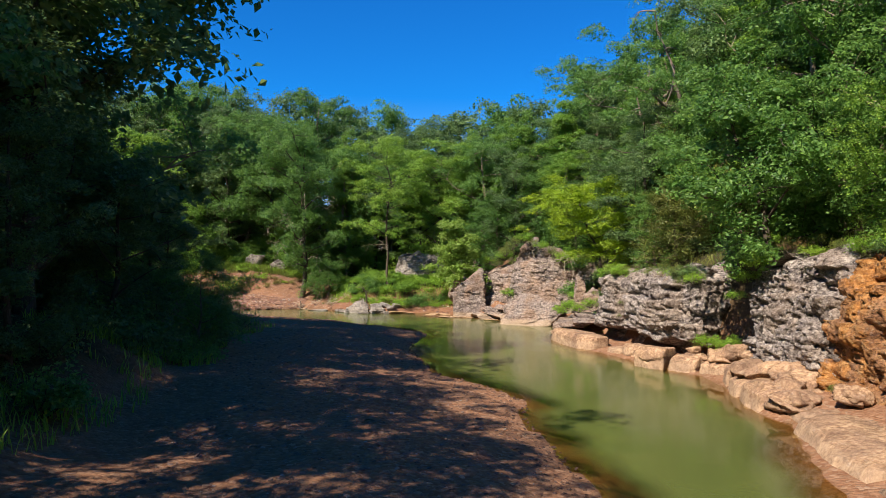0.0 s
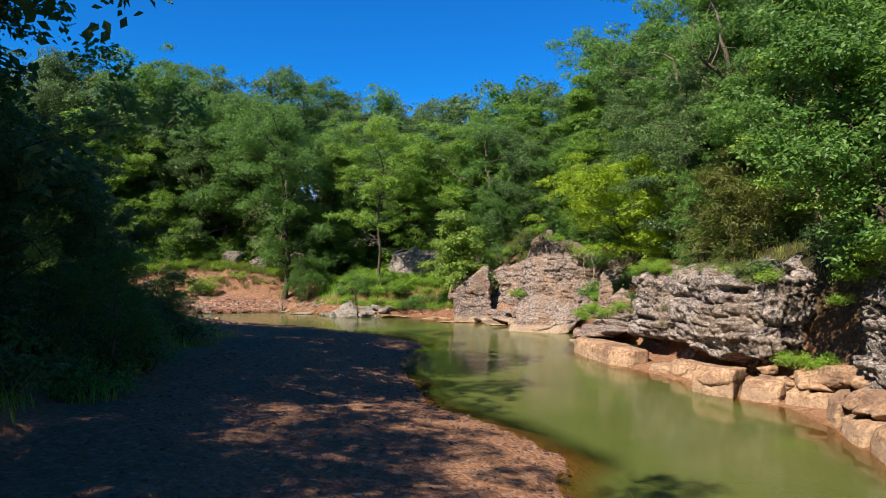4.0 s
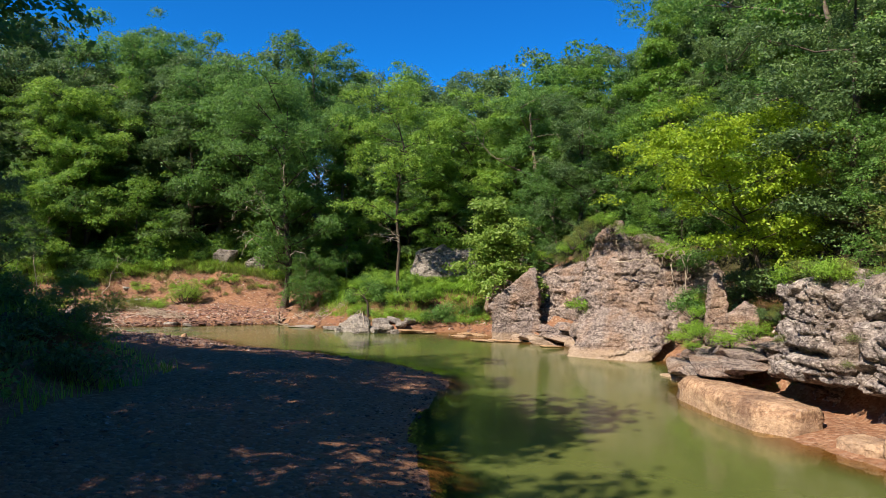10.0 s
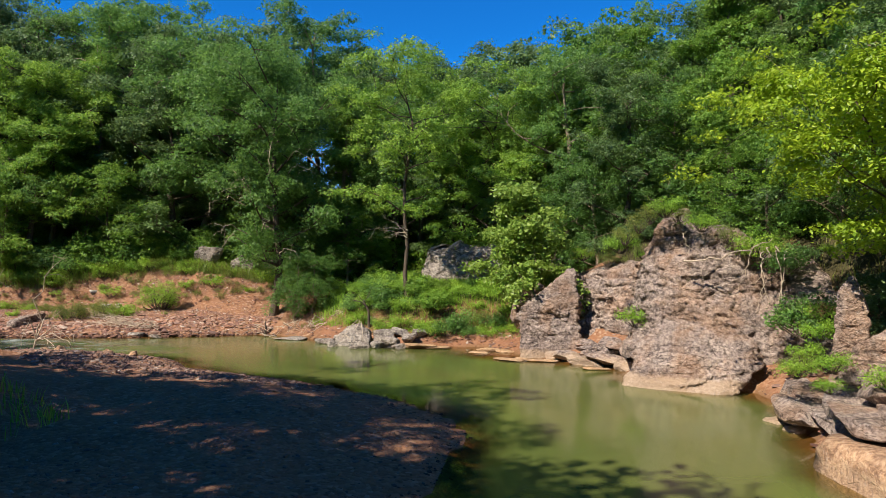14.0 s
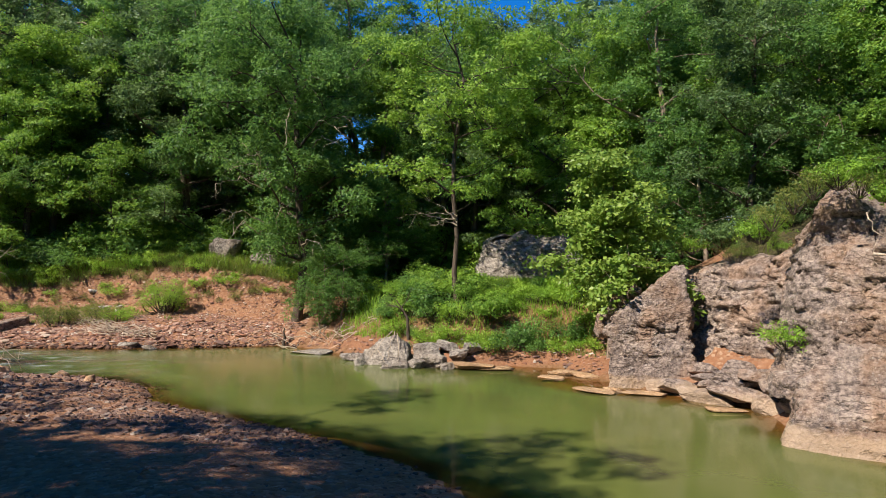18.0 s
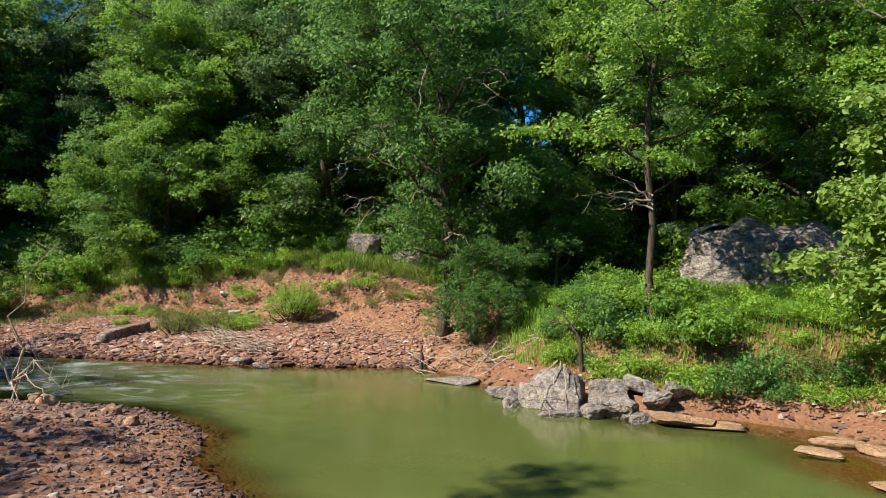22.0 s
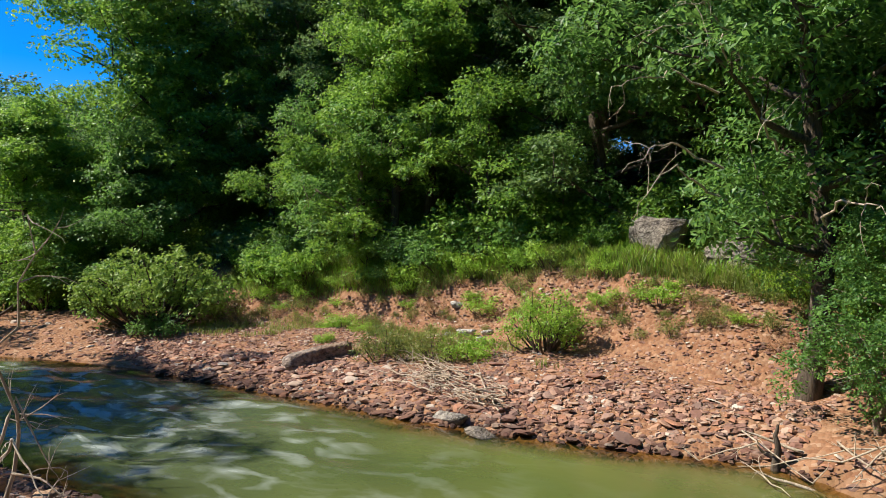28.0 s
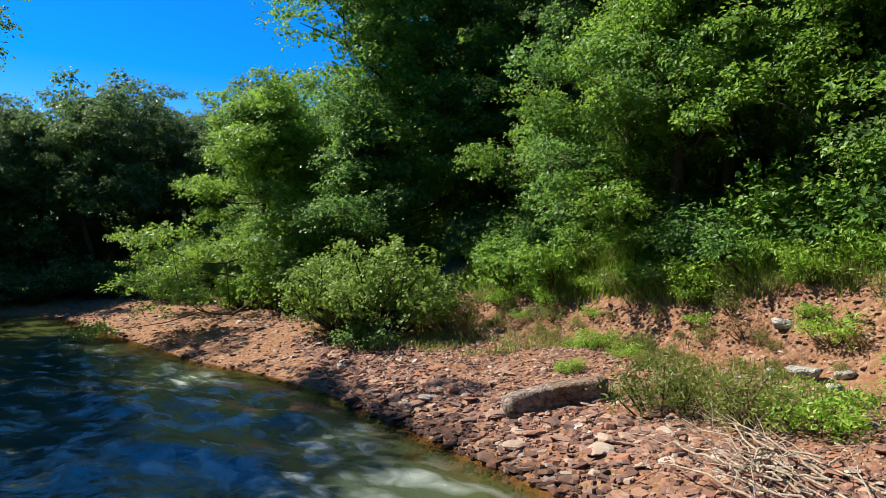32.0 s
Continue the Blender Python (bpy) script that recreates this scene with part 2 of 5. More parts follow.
M_BOULDER = rock_material("pale_grey_boulder", (0.180, 0.162, 0.150), (0.350, 0.316, 0.282), (0.520, 0.475, 0.418), (0.360, 0.275, 0.200), 0.5, 0.3, 0.25, 0.5, 0.4, 0.5)
M_WHITE = rock_material("whitish_stone", (0.470, 0.448, 0.414), (0.660, 0.638, 0.594), (0.660, 0.660, 0.660), (0.560, 0.493, 0.403), 0.3, 0.2, 0.0, 0.4)
M_TAN = rock_material("tan_slab_stone", (0.448, 0.280, 0.157), (0.582, 0.381, 0.224), (0.660, 0.470, 0.302), (0.493, 0.280, 0.146), 0.2, 0.3, 0.0, 0.1, 0.15)


def stone_material(name, random_from, grey=0.0):
    n = Nodes(name)
    p = n.world_place()
    if random_from == "island":
        rnd = n.add("NewGeometry").outputs["Random Per Island"]
    else:
        rnd = n.add("ObjectInfo").outputs["Random"]
    col = n.ramp(rnd, [(0.0, (0.12, 0.065, 0.055)), (0.18, (0.32, 0.155, 0.115)), (0.36, (0.25, 0.155, 0.13)), (0.52, (0.48, 0.215, 0.125)), (0.68, (0.40, 0.25, 0.20)), (0.84, (0.56, 0.31, 0.20)), (0.95, (0.58, 0.43, 0.34)), (1.0, (0.72, 0.64, 0.56))])
    col = n.mix(grey, col, (0.165, 0.125, 0.105))
    fine = n.noise(p, 26.0, 5, 0.65)
    col = n.mix(n.math("MULTIPLY", fine, 0.8), col, n.mix(0.6, col, (0.07, 0.05, 0.04)))
    sep = n.add("SeparateXYZ")          # stones at the waterline are wet and dark
    n.link(n.add("NewGeometry").outputs["Position"], sep.inputs[0])
    dry = n.ramp(sep.outputs[2], [(0.05, (0.30, 0.27, 0.26)), (0.26, (0.82, 0.82, 0.82))])
    col = n.mix(1.0, col, dry, "MULTIPLY")
    n.bump(fine, 0.6, 0.02)
    return n.done(col, 0.85, 0.3)


M_STONE = stone_material("red_brown_stone", "object")
M_STONES = stone_material("red_brown_stones", "island")
M_COBBLES = stone_material("grey_brown_cobbles", "island", 0.45)


def leaf_material(name, dark, mid, bright, translucency=0.42, spread=0.12):
    n = Nodes(name)
    isl = n.add("NewGeometry").outputs["Random Per Island"]
    obj = n.add("ObjectInfo").outputs["Random"]
    blotch = n.noise(n.world_place(), 0.55, 3, 0.6)
    f = n.math("ADD", n.math("MULTIPLY", isl, 0.66), n.math("MULTIPLY", obj, 0.34))
    f = n.math("ADD", f, n.math("MULTIPLY", n.math("SUBTRACT", blotch, 0.5), 0.7))
    col = n.ramp(f, [(0.05, dark), (0.45, mid), (0.92, bright)])
    n.done(col, 0.46, 0.42)
    tr = n.add("BsdfTranslucent")
    n.link(n.mix(0.5, col, bright), tr.inputs[0])
    mx = n.add("MixShader")
    mx.inputs[0].default_value = translucency
    n.link(n.bsdf.outputs[0], mx.inputs[1])
    n.link(tr.outputs[0], mx.inputs[2])
    n.link(mx.outputs[0], n.out.inputs[0])
    return n.mat


M_LEAF = leaf_material("oak_leaf", (0.032, 0.085, 0.028), (0.090, 0.215, 0.050), (0.225, 0.400, 0.085), 0.5)
M_LEAF_DEEP = leaf_material("deep_green_leaf", (0.034, 0.075, 0.032), (0.082, 0.162, 0.052), (0.200, 0.310, 0.095), 0.40)
M_LEAF_LIGHT = leaf_material("yellow_green_leaf", (0.050, 0.130, 0.024), (0.130, 0.285, 0.042), (0.300, 0.465, 0.070), 0.46)
M_LEAF_LIME = leaf_material("lime_green_leaf", (0.100, 0.200, 0.018), (0.250, 0.400, 0.028), (0.440, 0.570, 0.045), 0.48)
M_LEAF_PALE = leaf_material("sycamore_leaf", (0.070, 0.150, 0.026), (0.145, 0.265, 0.042), (0.270, 0.385, 0.075), 0.44)
M_LEAF_CEDAR = leaf_material("cedar_frond", (0.055, 0.080, 0.018), (0.125, 0.150, 0.028), (0.220, 0.225, 0.050), 0.3)
M_GRASS = leaf_material("grass_blade", (0.0949, 0.2317, 0.0256), (0.1900, 0.3742, 0.0384), (0.3418, 0.4988, 0.0640), 0.4)
M_WEED = leaf_material("weed_leaf", (0.055, 0.100, 0.020), (0.130, 0.200, 0.036), (0.290, 0.300, 0.075), 0.4)
M_DRY = leaf_material("dry_leaf", (0.10, 0.05, 0.02), (0.20, 0.11, 0.045), (0.32, 0.21, 0.09), 0.2)


def bark_material(name, dark, light):
    n = Nodes(name)
    p = n.place((9, 9, 1.3))
    a = n.noise(p, 2.2, 6, 0.7, 0.6)
    b = n.noise(n.place(), 3.0, 3)
    col = n.ramp(n.math("ADD", n.math("MULTIPLY", a, 0.75), n.math("MULTIPLY", b, 0.25)), [(0.36, dark), (0.64, light)])
    n.bump(a, 0.9, 0.04)
    return n.done(col, 0.9, 0.2)


M_BARK = bark_material("brown_bark", (0.035, 0.026, 0.02), (0.14, 0.11, 0.085))
M_BARK_PALE = bark_material("pale_bark", (0.13, 0.095, 0.07), (0.33, 0.26, 0.20))
M_DEADWOOD = bark_material("bleached_deadwood", (0.26, 0.20, 0.15), (0.56, 0.47, 0.37))


def ground_material():
    n = Nodes("bank_ground")
    p = n.world_place()
    fine = n.noise(p, 14, 6, 0.7)
    mid = n.noise(p, 1.3, 5, 0.6)
    cells = n.voronoi(p, 11.0, "Color")
    sep = n.add("SeparateColor")
    n.link(cells, sep.inputs[0])
    edge = n.voronoi(p, 11.0, "Distance")
    gravel = n.ramp(sep.outputs[0], [(0.000, (0.115, 0.056, 0.035)), (0.350, (0.215, 0.110, 0.066)), (0.600, (0.195, 0.128, 0.088)), (0.850, (0.300, 0.175, 0.108)), (1.000, (0.350, 0.265, 0.195))])
    gravel = n.mix(n.math("MULTIPLY", mid, 0.75), gravel, (0.31, 0.148, 0.078))
    # reddish clay, darkened so the gaps between scree stones look shaded
    clay = n.ramp(n.math("ADD", n.math("MULTIPLY", fine, 0.5), n.math("MULTIPLY", mid, 0.5)), [(0.350, (0.110, 0.047, 0.027)), (0.500, (0.215, 0.100, 0.056)), (0.660, (0.300, 0.165, 0.100))])
    # forest floor: olive-brown tones, much darker than gravel and clay
    forest_floor = n.ramp(n.math("ADD", n.math("MULTIPLY", fine, 0.6), n.math("MULTIPLY", mid, 0.4)), [(0.36, (0.018, 0.018, 0.009)), (0.52, (0.05, 0.045, 0.02)), (0.66, (0.10, 0.08, 0.04))])
    green = n.ramp(fine, [(0.35, (0.018, 0.04, 0.008)), (0.65, (0.05, 0.10, 0.015))])
    veg = n.attr("veg")
    cl = n.attr("clay")
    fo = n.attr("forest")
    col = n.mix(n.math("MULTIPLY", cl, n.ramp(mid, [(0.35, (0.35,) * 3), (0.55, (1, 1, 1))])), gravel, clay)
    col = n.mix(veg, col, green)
    col = n.mix(fo, col, forest_floor)
    bed = n.attr("bed")
    col = n.mix(bed, col, (0.15, 0.085, 0.04))
    h = n.math("ADD", n.math("MULTIPLY", n.math("SUBTRACT", 1.0, edge), 0.7), n.math("MULTIPLY", fine, 0.6))
    n.bump(h, 0.8, 0.06)
    return n.done(col, 0.92, 0.15)


M_GROUND = ground_material()


def water_material():
    n = Nodes("murky_green_water")
    p = n.world_place()
    deep = n.attr("deep")
    foam = n.attr("foam")
    swirl = n.noise(p, 0.16, 3, 0.5, 1.5)
    col = n.ramp(swirl, [(0.3, (0.072, 0.095, 0.026)), (0.7, (0.105, 0.12, 0.034))])
    turn = n.add("VectorRotate")
    turn.rotation_type = "Z_AXIS"
    turn.inputs["Angle"].default_value = -0.34
    n.link(n.world_place(), turn.inputs["Vector"])
    along = n.add("Mapping")
    along.inputs["Scale"].default_value = (0.65, 1.15, 1.0)
    n.link(turn.outputs[0], along.inputs[0])
    streak = n.noise(along.outputs[0], 1.7, 3, 0.5, 0.5)
    white = n.math("MULTIPLY", n.ramp(streak, [(0.48, (0, 0, 0)), (0.74, (1, 1, 1))]), n.math("MULTIPLY", foam, n.ramp(n.noise(p, 0.5, 2), [(0.34, (0, 0, 0)), (0.54, (1, 1, 1))])), True)
    # dark blue painted over the riffle for its shade and sky reflection
    col = n.mix(n.math("MULTIPLY", foam, 0.85, True), col, (0.030, 0.050, 0.060))
    col = n.mix(white, col, (0.62, 0.69, 0.69))
    rough = n.math("ADD", n.math("MULTIPLY", white, 0.5), 0.13)
    n.done(col, rough, 0.5)
    n.bsdf.inputs["IOR"].default_value = 1.333
    big = n.noise(p, 1.1, 2, 0.5, 0.3)
    small = n.noise(p, 5.0, 3, 0.55, 0.4)
    amp = n.math("ADD", n.math("MULTIPLY", foam, 0.9), 0.05)
    n.bump(n.math("MULTIPLY", n.math("ADD", big, n.math("MULTIPLY", small, 0.5)), amp), 0.28, 0.22)
    clear = n.add("BsdfTransparent")
    clear.inputs[0].default_value = (0.80, 0.72, 0.50, 1)
    gloss = n.add("BsdfGlossy")
    gloss.inputs["Roughness"].default_value = 0.04
    fres = n.add("Fresnel")
    fres.inputs[0].default_value = 1.333
    thin = n.add("MixShader")
    n.link(fres.outputs[0], thin.inputs[0])
    n.link(clear.outputs[0], thin.inputs[1])
    n.link(gloss.outputs[0], thin.inputs[2])
    mx = n.add("MixShader")
    n.link(deep, mx.inputs[0])
    n.link(thin.outputs[0], mx.inputs[1])
    n.link(n.bsdf.outputs[0], mx.inputs[2])
    n.link(mx.outputs[0], n.out.inputs[0])
    return n.mat


M_WATER = water_material()


# ---------------------------------------------------------------- the lie of the land
# Shore lines: x, y, then the bank's section: at w1 metres inland it is h1 high, at w2 h2, and rises by slope beyond.
BAR = np.array([
    (3.4, -60, 10, .7, 14, 2.2, .12), (3.2, 0, 10, .7, 14, 2.2, .12), (2.9, 12.5, 9, .7, 13, 2.2, .12), (2.5, 15.6, 9, .7, 13, 2.2, .12),
    (2.2, 18.6, 9, .7, 13, 2.2, .12), (2.6, 20.5, 9, .7, 13, 2.2, .12), (1.4, 23.2, 9, .7, 13, 2.2, .12), (-.2, 25.5, 8.5, .7, 12, 2.2, .12),
    (-.8, 29, 8, .7, 12, 2.2, .12), (-1.5, 32.5, 8, .7, 12, 2.2, .12), (-1.1, 36, 9, .7, 13, 2.2, .12), (-.7, 38.5, 10, .7, 14, 2.2, .12),
    (-1.0, 40, 10, .7, 14, 2.2, .12), (-3, 42.6, 9, .7, 13, 2.2, .12), (-6, 44.6, 8, .7, 12, 2.2, .12), (-9, 46, 7, .7, 10, 2, .12),
    (-10.8, 46.8, 6, .7, 9, 2, .12), (-12.1, 48.6, 6, .7, 9, 2, .12), (-14.1, 49.5, 5, .6, 8, 1.8, .12), (-16, 49.6, 5, .6, 8, 1.8, .12),
    (-18, 49, 4, .6, 8, 1.8, .12), (-20.4, 48.4, 3, .5, 7, 1.6, .12), (-23, 46.6, 2, .5, 5, 1.8, .06), (-28, 44.5, 2, .5, 5, 2, .06),
    (-36, 41.5, 2, .5, 5, 2.2, .12), (-43, 36, 2, .5, 5, 2.5, .12), (-47, 24, 2, .5, 5, 2.5, .12), (-52, -60, 2, .5, 5, 3, .12)])
NORTH = np.array([
    (-62, -60, 3, .5, 7, 1.5, .1), (-57, 24, 3, .5, 7, 1.5, .1), (-53.5, 37, 3, .6, 7, 1.4, .1), (-50.5, 44.6, 4, .7, 9, 1.5, .12), (-40, 48.4, 6, .8, 11, 1.8, .2),
    (-34, 50.6, 4.5, .85, 9, 2.8, .44), (-31, 52.3, 5.8, .95, 8.6, 3.0, .44), (-28, 53.4, 6.0, 1.0, 8.3, 3.1, .44), (-24.5, 54.1, 6.0, 1.05, 8.0, 3.2, .44),
    (-21, 54.9, 5.9, 1.05, 7.8, 3.2, .44), (-18.5, 55.3, 5.4, 1.0, 7.4, 3.2, .44), (-15, 56.4, 4.2, .95, 6.4, 3.1, .44), (-12, 57.8, 2, .7, 5, 2.6, .44),
    (-10, 57.2, .8, .5, 3, 2.2, .12), (-8.5, 55.8, .8, .5, 2.8, 2.2, .12), (-6.5, 54.9, .8, .5, 2.6, 2.2, .12), (-4.3, 54.0, .8, .45, 2.4, 2.2, .12),
    (-2.5, 54.6, .8, .5, 2.4, 2.2, .12), (-.6, 54.4, .8, .5, 2.4, 2.3, .2), (.8, 52.3, 1.2, .5, 4, 3.4, .5), (2.4, 50.4, 1.4, .5, 5, 4.6, .5),
    (4.4, 48.9, 1.5, .6, 5, 5.2, .5), (4.4, 46.8, 2, .8, 5, 5.2, .5), (5.8, 44.8, 2, .8, 5, 5.0, .5), (7.4, 44.8, 1.4, .8, 4.6, 4.8, .5),
    (7.9, 42.8, 1.6, 1.0, 5, 4.6, .55), (7.0, 40, 2, 1.2, 5, 4.7, .55), (6.2, 37.6, 2, 1.0, 4.6, 4.7, .55), (6.1, 36.5, 2.2, .25, 3.8, 3.6, .55), (6.9, 32, 2.2, .25, 3.8, 3.7, .55),
    (8.1, 28.5, 2.2, .25, 3.8, 3.9, .55), (9.2, 25.5, 2.2, .25, 3.8, 4.7, .55), (9.3, 23.2, 2.4, .6, 4, 4.8, .55), (8.6, 19, 2.8, .7, 4.6, 4.9, .55),
    (8.9, 17.8, 2.8, .7, 4.6, 4.9, .55), (7.9, 15.3, 4, .7, 5.8, 4.9, .55), (7.2, 13, 4.6, .7, 6.4, 4.9, .55), (6.6, 10, 5, .7, 6.8, 4.9, .55),
    (6.2, 0, 5, .7, 6.8, 4.9, .55), (6, -60, 5, .7, 6.8, 4.9, .55)])


def nearest(x, y, line):
    best = np.full(x.shape, 1e9)
    prof = np.zeros((len(x), 5))
    for a, b in zip(line[:-1], line[1:]):
        dx, dy = b[0] - a[0], b[1] - a[1]
        t = np.clip(((x - a[0]) * dx + (y - a[1]) * dy) / (dx * dx + dy * dy), 0, 1)
        d = np.hypot(x - a[0] - t * dx, y - a[1] - t * dy)
        m = d < best
        best = np.where(m, d, best)
        prof[m] = a[2:] + t[m, None] * (b[2:] - a[2:])
    return best, prof


RING = np.concatenate([BAR[:, :2], NORTH[:, :2]])


def in_water(x, y):
    inside = np.zeros(x.shape, bool)
    for a, b in zip(RING, np.roll(RING, -1, 0)):
        if a[1] != b[1]:
            m = (a[1] > y) != (b[1] > y)
            inside ^= m & (x < (b[0] - a[0]) * (y - a[1]) / (b[1] - a[1]) + a[0])
    return inside


def land(x, y):
    """Height, water mask, distance to the shore, and whether the nearest shore is the north one."""
    x, y = np.atleast_1d(np.asarray(x, float)), np.atleast_1d(np.asarray(y, float))
    db, pb = nearest(x, y, BAR)
    dn, pn = nearest(x, y, NORTH)
    wet = in_water(x, y)
    north = dn < db
    d = np.where(north, dn, db)
    w1, h1, w2, h2, sl = np.where(north[:, None], pn, pb).T
    h = np.where(d < w1, h1 * (1 - np.clip(1 - d / w1, 0, 1) ** 1.7), h1 + (h2 - h1) * smooth01(0, 1, (d - w1) / (w2 - w1)))
    far = np.clip(d - w2, 0, None)
    h = h + np.where(d > w2, 26 * sl * (1 - np.exp(-far / 26)), 0)
    bumps = fbm(flat3(x * .23, y * .23), 4, 5)
    h = h + bumps * np.clip(d * .035, 0.0, .45) + 0.035 * fbm(flat3(x * 1.4, y * 1.4), 3, 9) * np.clip(d, 0, 1)
    edge = 0.22 * fbm(flat3(x * .8, y * .8), 3, 3)
    depth = -0.06 - 0.26 * np.clip(d + edge, 0, 6) ** 1.1
    riffle = np.exp(-(((x + 27) / 8) ** 2 + ((y - 49.5) / 4) ** 2))
    depth = np.maximum(depth, -1.3) * (1 - .3 * riffle)
    depth = depth * (1 - .92 * np.exp(-((x - .6) / 4.4) ** 2 - ((y - 51.8) / 2.6) ** 2))
    h = np.where(wet, depth, h)
    return h, wet, d, north


def height(x, y):
    return float(land(x, y)[0][0])


def spaced(lo, hi, step, reach, count):
    inner = np.arange(lo, hi + step / 2, step)
    k = (np.arange(1, count + 1) / count) ** 3 * reach + np.arange(1, count + 1) * step * 2
    return np.concatenate([lo - k[::-1], inner, hi + k])


gx, gy = spaced(-52, 20, .36, 2400, 26), spaced(6, 68, .36, 2400, 30)
px, py = [a.ravel() for a in np.meshgrid(gx, gy, indexing="ij")]
hz, wet, dist, north = land(px, py)


def green_edge(x):
    """How far from the water the green top of the scree bank begins."""
    return np.clip(5.2 - .36 * (x + 15.5), 3.6, 7.0)


scree = north & (px < -9) & ~wet
veg = np.where(scree, smooth01(.2, 1.4, dist - green_edge(px) + .5 * fbm(flat3(px * .5, py * .5), 3, 31)), 0)
veg = np.maximum(veg, np.where(north & (px >= -9) & (px < .4), smooth01(1.3, 2.2, dist + .5 * fbm(flat3(px * .6, py * .6), 3, 33)), 0))
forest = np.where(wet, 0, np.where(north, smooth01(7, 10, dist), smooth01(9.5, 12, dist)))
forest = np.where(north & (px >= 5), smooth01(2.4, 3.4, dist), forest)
clay = np.where(north & ~wet & (px < 1), np.where(px < -9, .3 * smooth01(.5, 3, dist), 1.0), .25)
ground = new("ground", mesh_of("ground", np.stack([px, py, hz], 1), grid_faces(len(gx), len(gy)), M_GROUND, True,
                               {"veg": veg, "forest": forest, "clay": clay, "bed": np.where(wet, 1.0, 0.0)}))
tagged(ground, "creek banks of reddish gravel, clay and forest floor", "ground", kind="structure")

# the creek
wx, wy = np.concatenate([np.linspace(-170, -46, 40), np.arange(-45.6, 16, .3)]), np.concatenate([np.linspace(-62, 5, 40), np.arange(5.3, 62, .3)])
qx, qy = [a.ravel() for a in np.meshgrid(wx, wy, indexing="ij")]
wh, wwet, wd, _ = land(qx, qy)
deep = np.where(wwet, smooth01(.06, .38, -wh), 0)
rif = np.exp(-(((qx + 25.5) / 7.5) ** 2 + ((qy - 51) / 3.6) ** 2)) * 1.15
rif = np.clip(rif + .6 * np.exp(-(((qx + 35) / 6) ** 2 + ((qy - 47) / 3) ** 2)), 0, 1.1) * np.where(wwet, smooth01(0, .8, wd), 0)
waves = fbm(np.stack([(qx * .94 + qy * .33) * .55, (qy * .94 - qx * .33) * 1.3, qx * 0], 1), 4, 71)
deep = np.maximum(deep, rif * .9)
keep = (wh < .25)
face = grid_faces(len(wx), len(wy))
face = face[keep[face].any(1)]
creek = new("water", mesh_of("water", np.stack([qx, qy, waves * rif * .13], 1), face, M_WATER, True, {"deep": deep, "foam": np.clip(rif, 0, 1)}))
tagged(creek, "murky olive-green creek with a white riffle upstream", "water", kind="structure")


# ---------------------------------------------------------------- cliffs and rocks
def resample(line, step):
    line = np.asarray(line, float)
    seg = np.hypot(*(line[1:, :2] - line[:-1, :2]).T)
    s = np.concatenate([[0], np.cumsum(seg)])
    t = np.arange(0, s[-1], step)
    return np.stack([np.interp(t, s, line[:, k]) for k in range(line.shape[1])], 1), t


def facets(p, seed, tilt=.8):
    """Fractured relief: each cell of p's space is a tilted flat; gives its offset and the distance to the nearest joint."""
    p = p + .13 * np.stack([fbm(p * .9 + 5.3 * k, 2, seed + 40 + k) for k in range(3)], 1)
    i = np.floor(p)
    b1, b2 = np.full(len(p), 9.0), np.full(len(p), 9.0)
    val = np.zeros(len(p))
    for a in (-1, 0, 1):
        for b in (-1, 0, 1):
            for c in (-1, 0, 1):
                q = i + [a, b, c]
                h = [hashed(q[:, 0], q[:, 1], q[:, 2], seed + k) for k in range(7)]
                d = p - q - np.stack(h[:3], 1)
                dist = np.sqrt((d * d).sum(1))
                near = dist < b1
                b2 = np.where(near, b1, np.minimum(b2, dist))
                b1 = np.where(near, dist, b1)
                val = np.where(near, (h[3] - .5) * 2 + tilt * ((h[4] - .5) * d[:, 0] + (h[5] - .3) * d[:, 1] + (h[6] - .5) * d[:, 2]), val)
    return val, b2 - b1


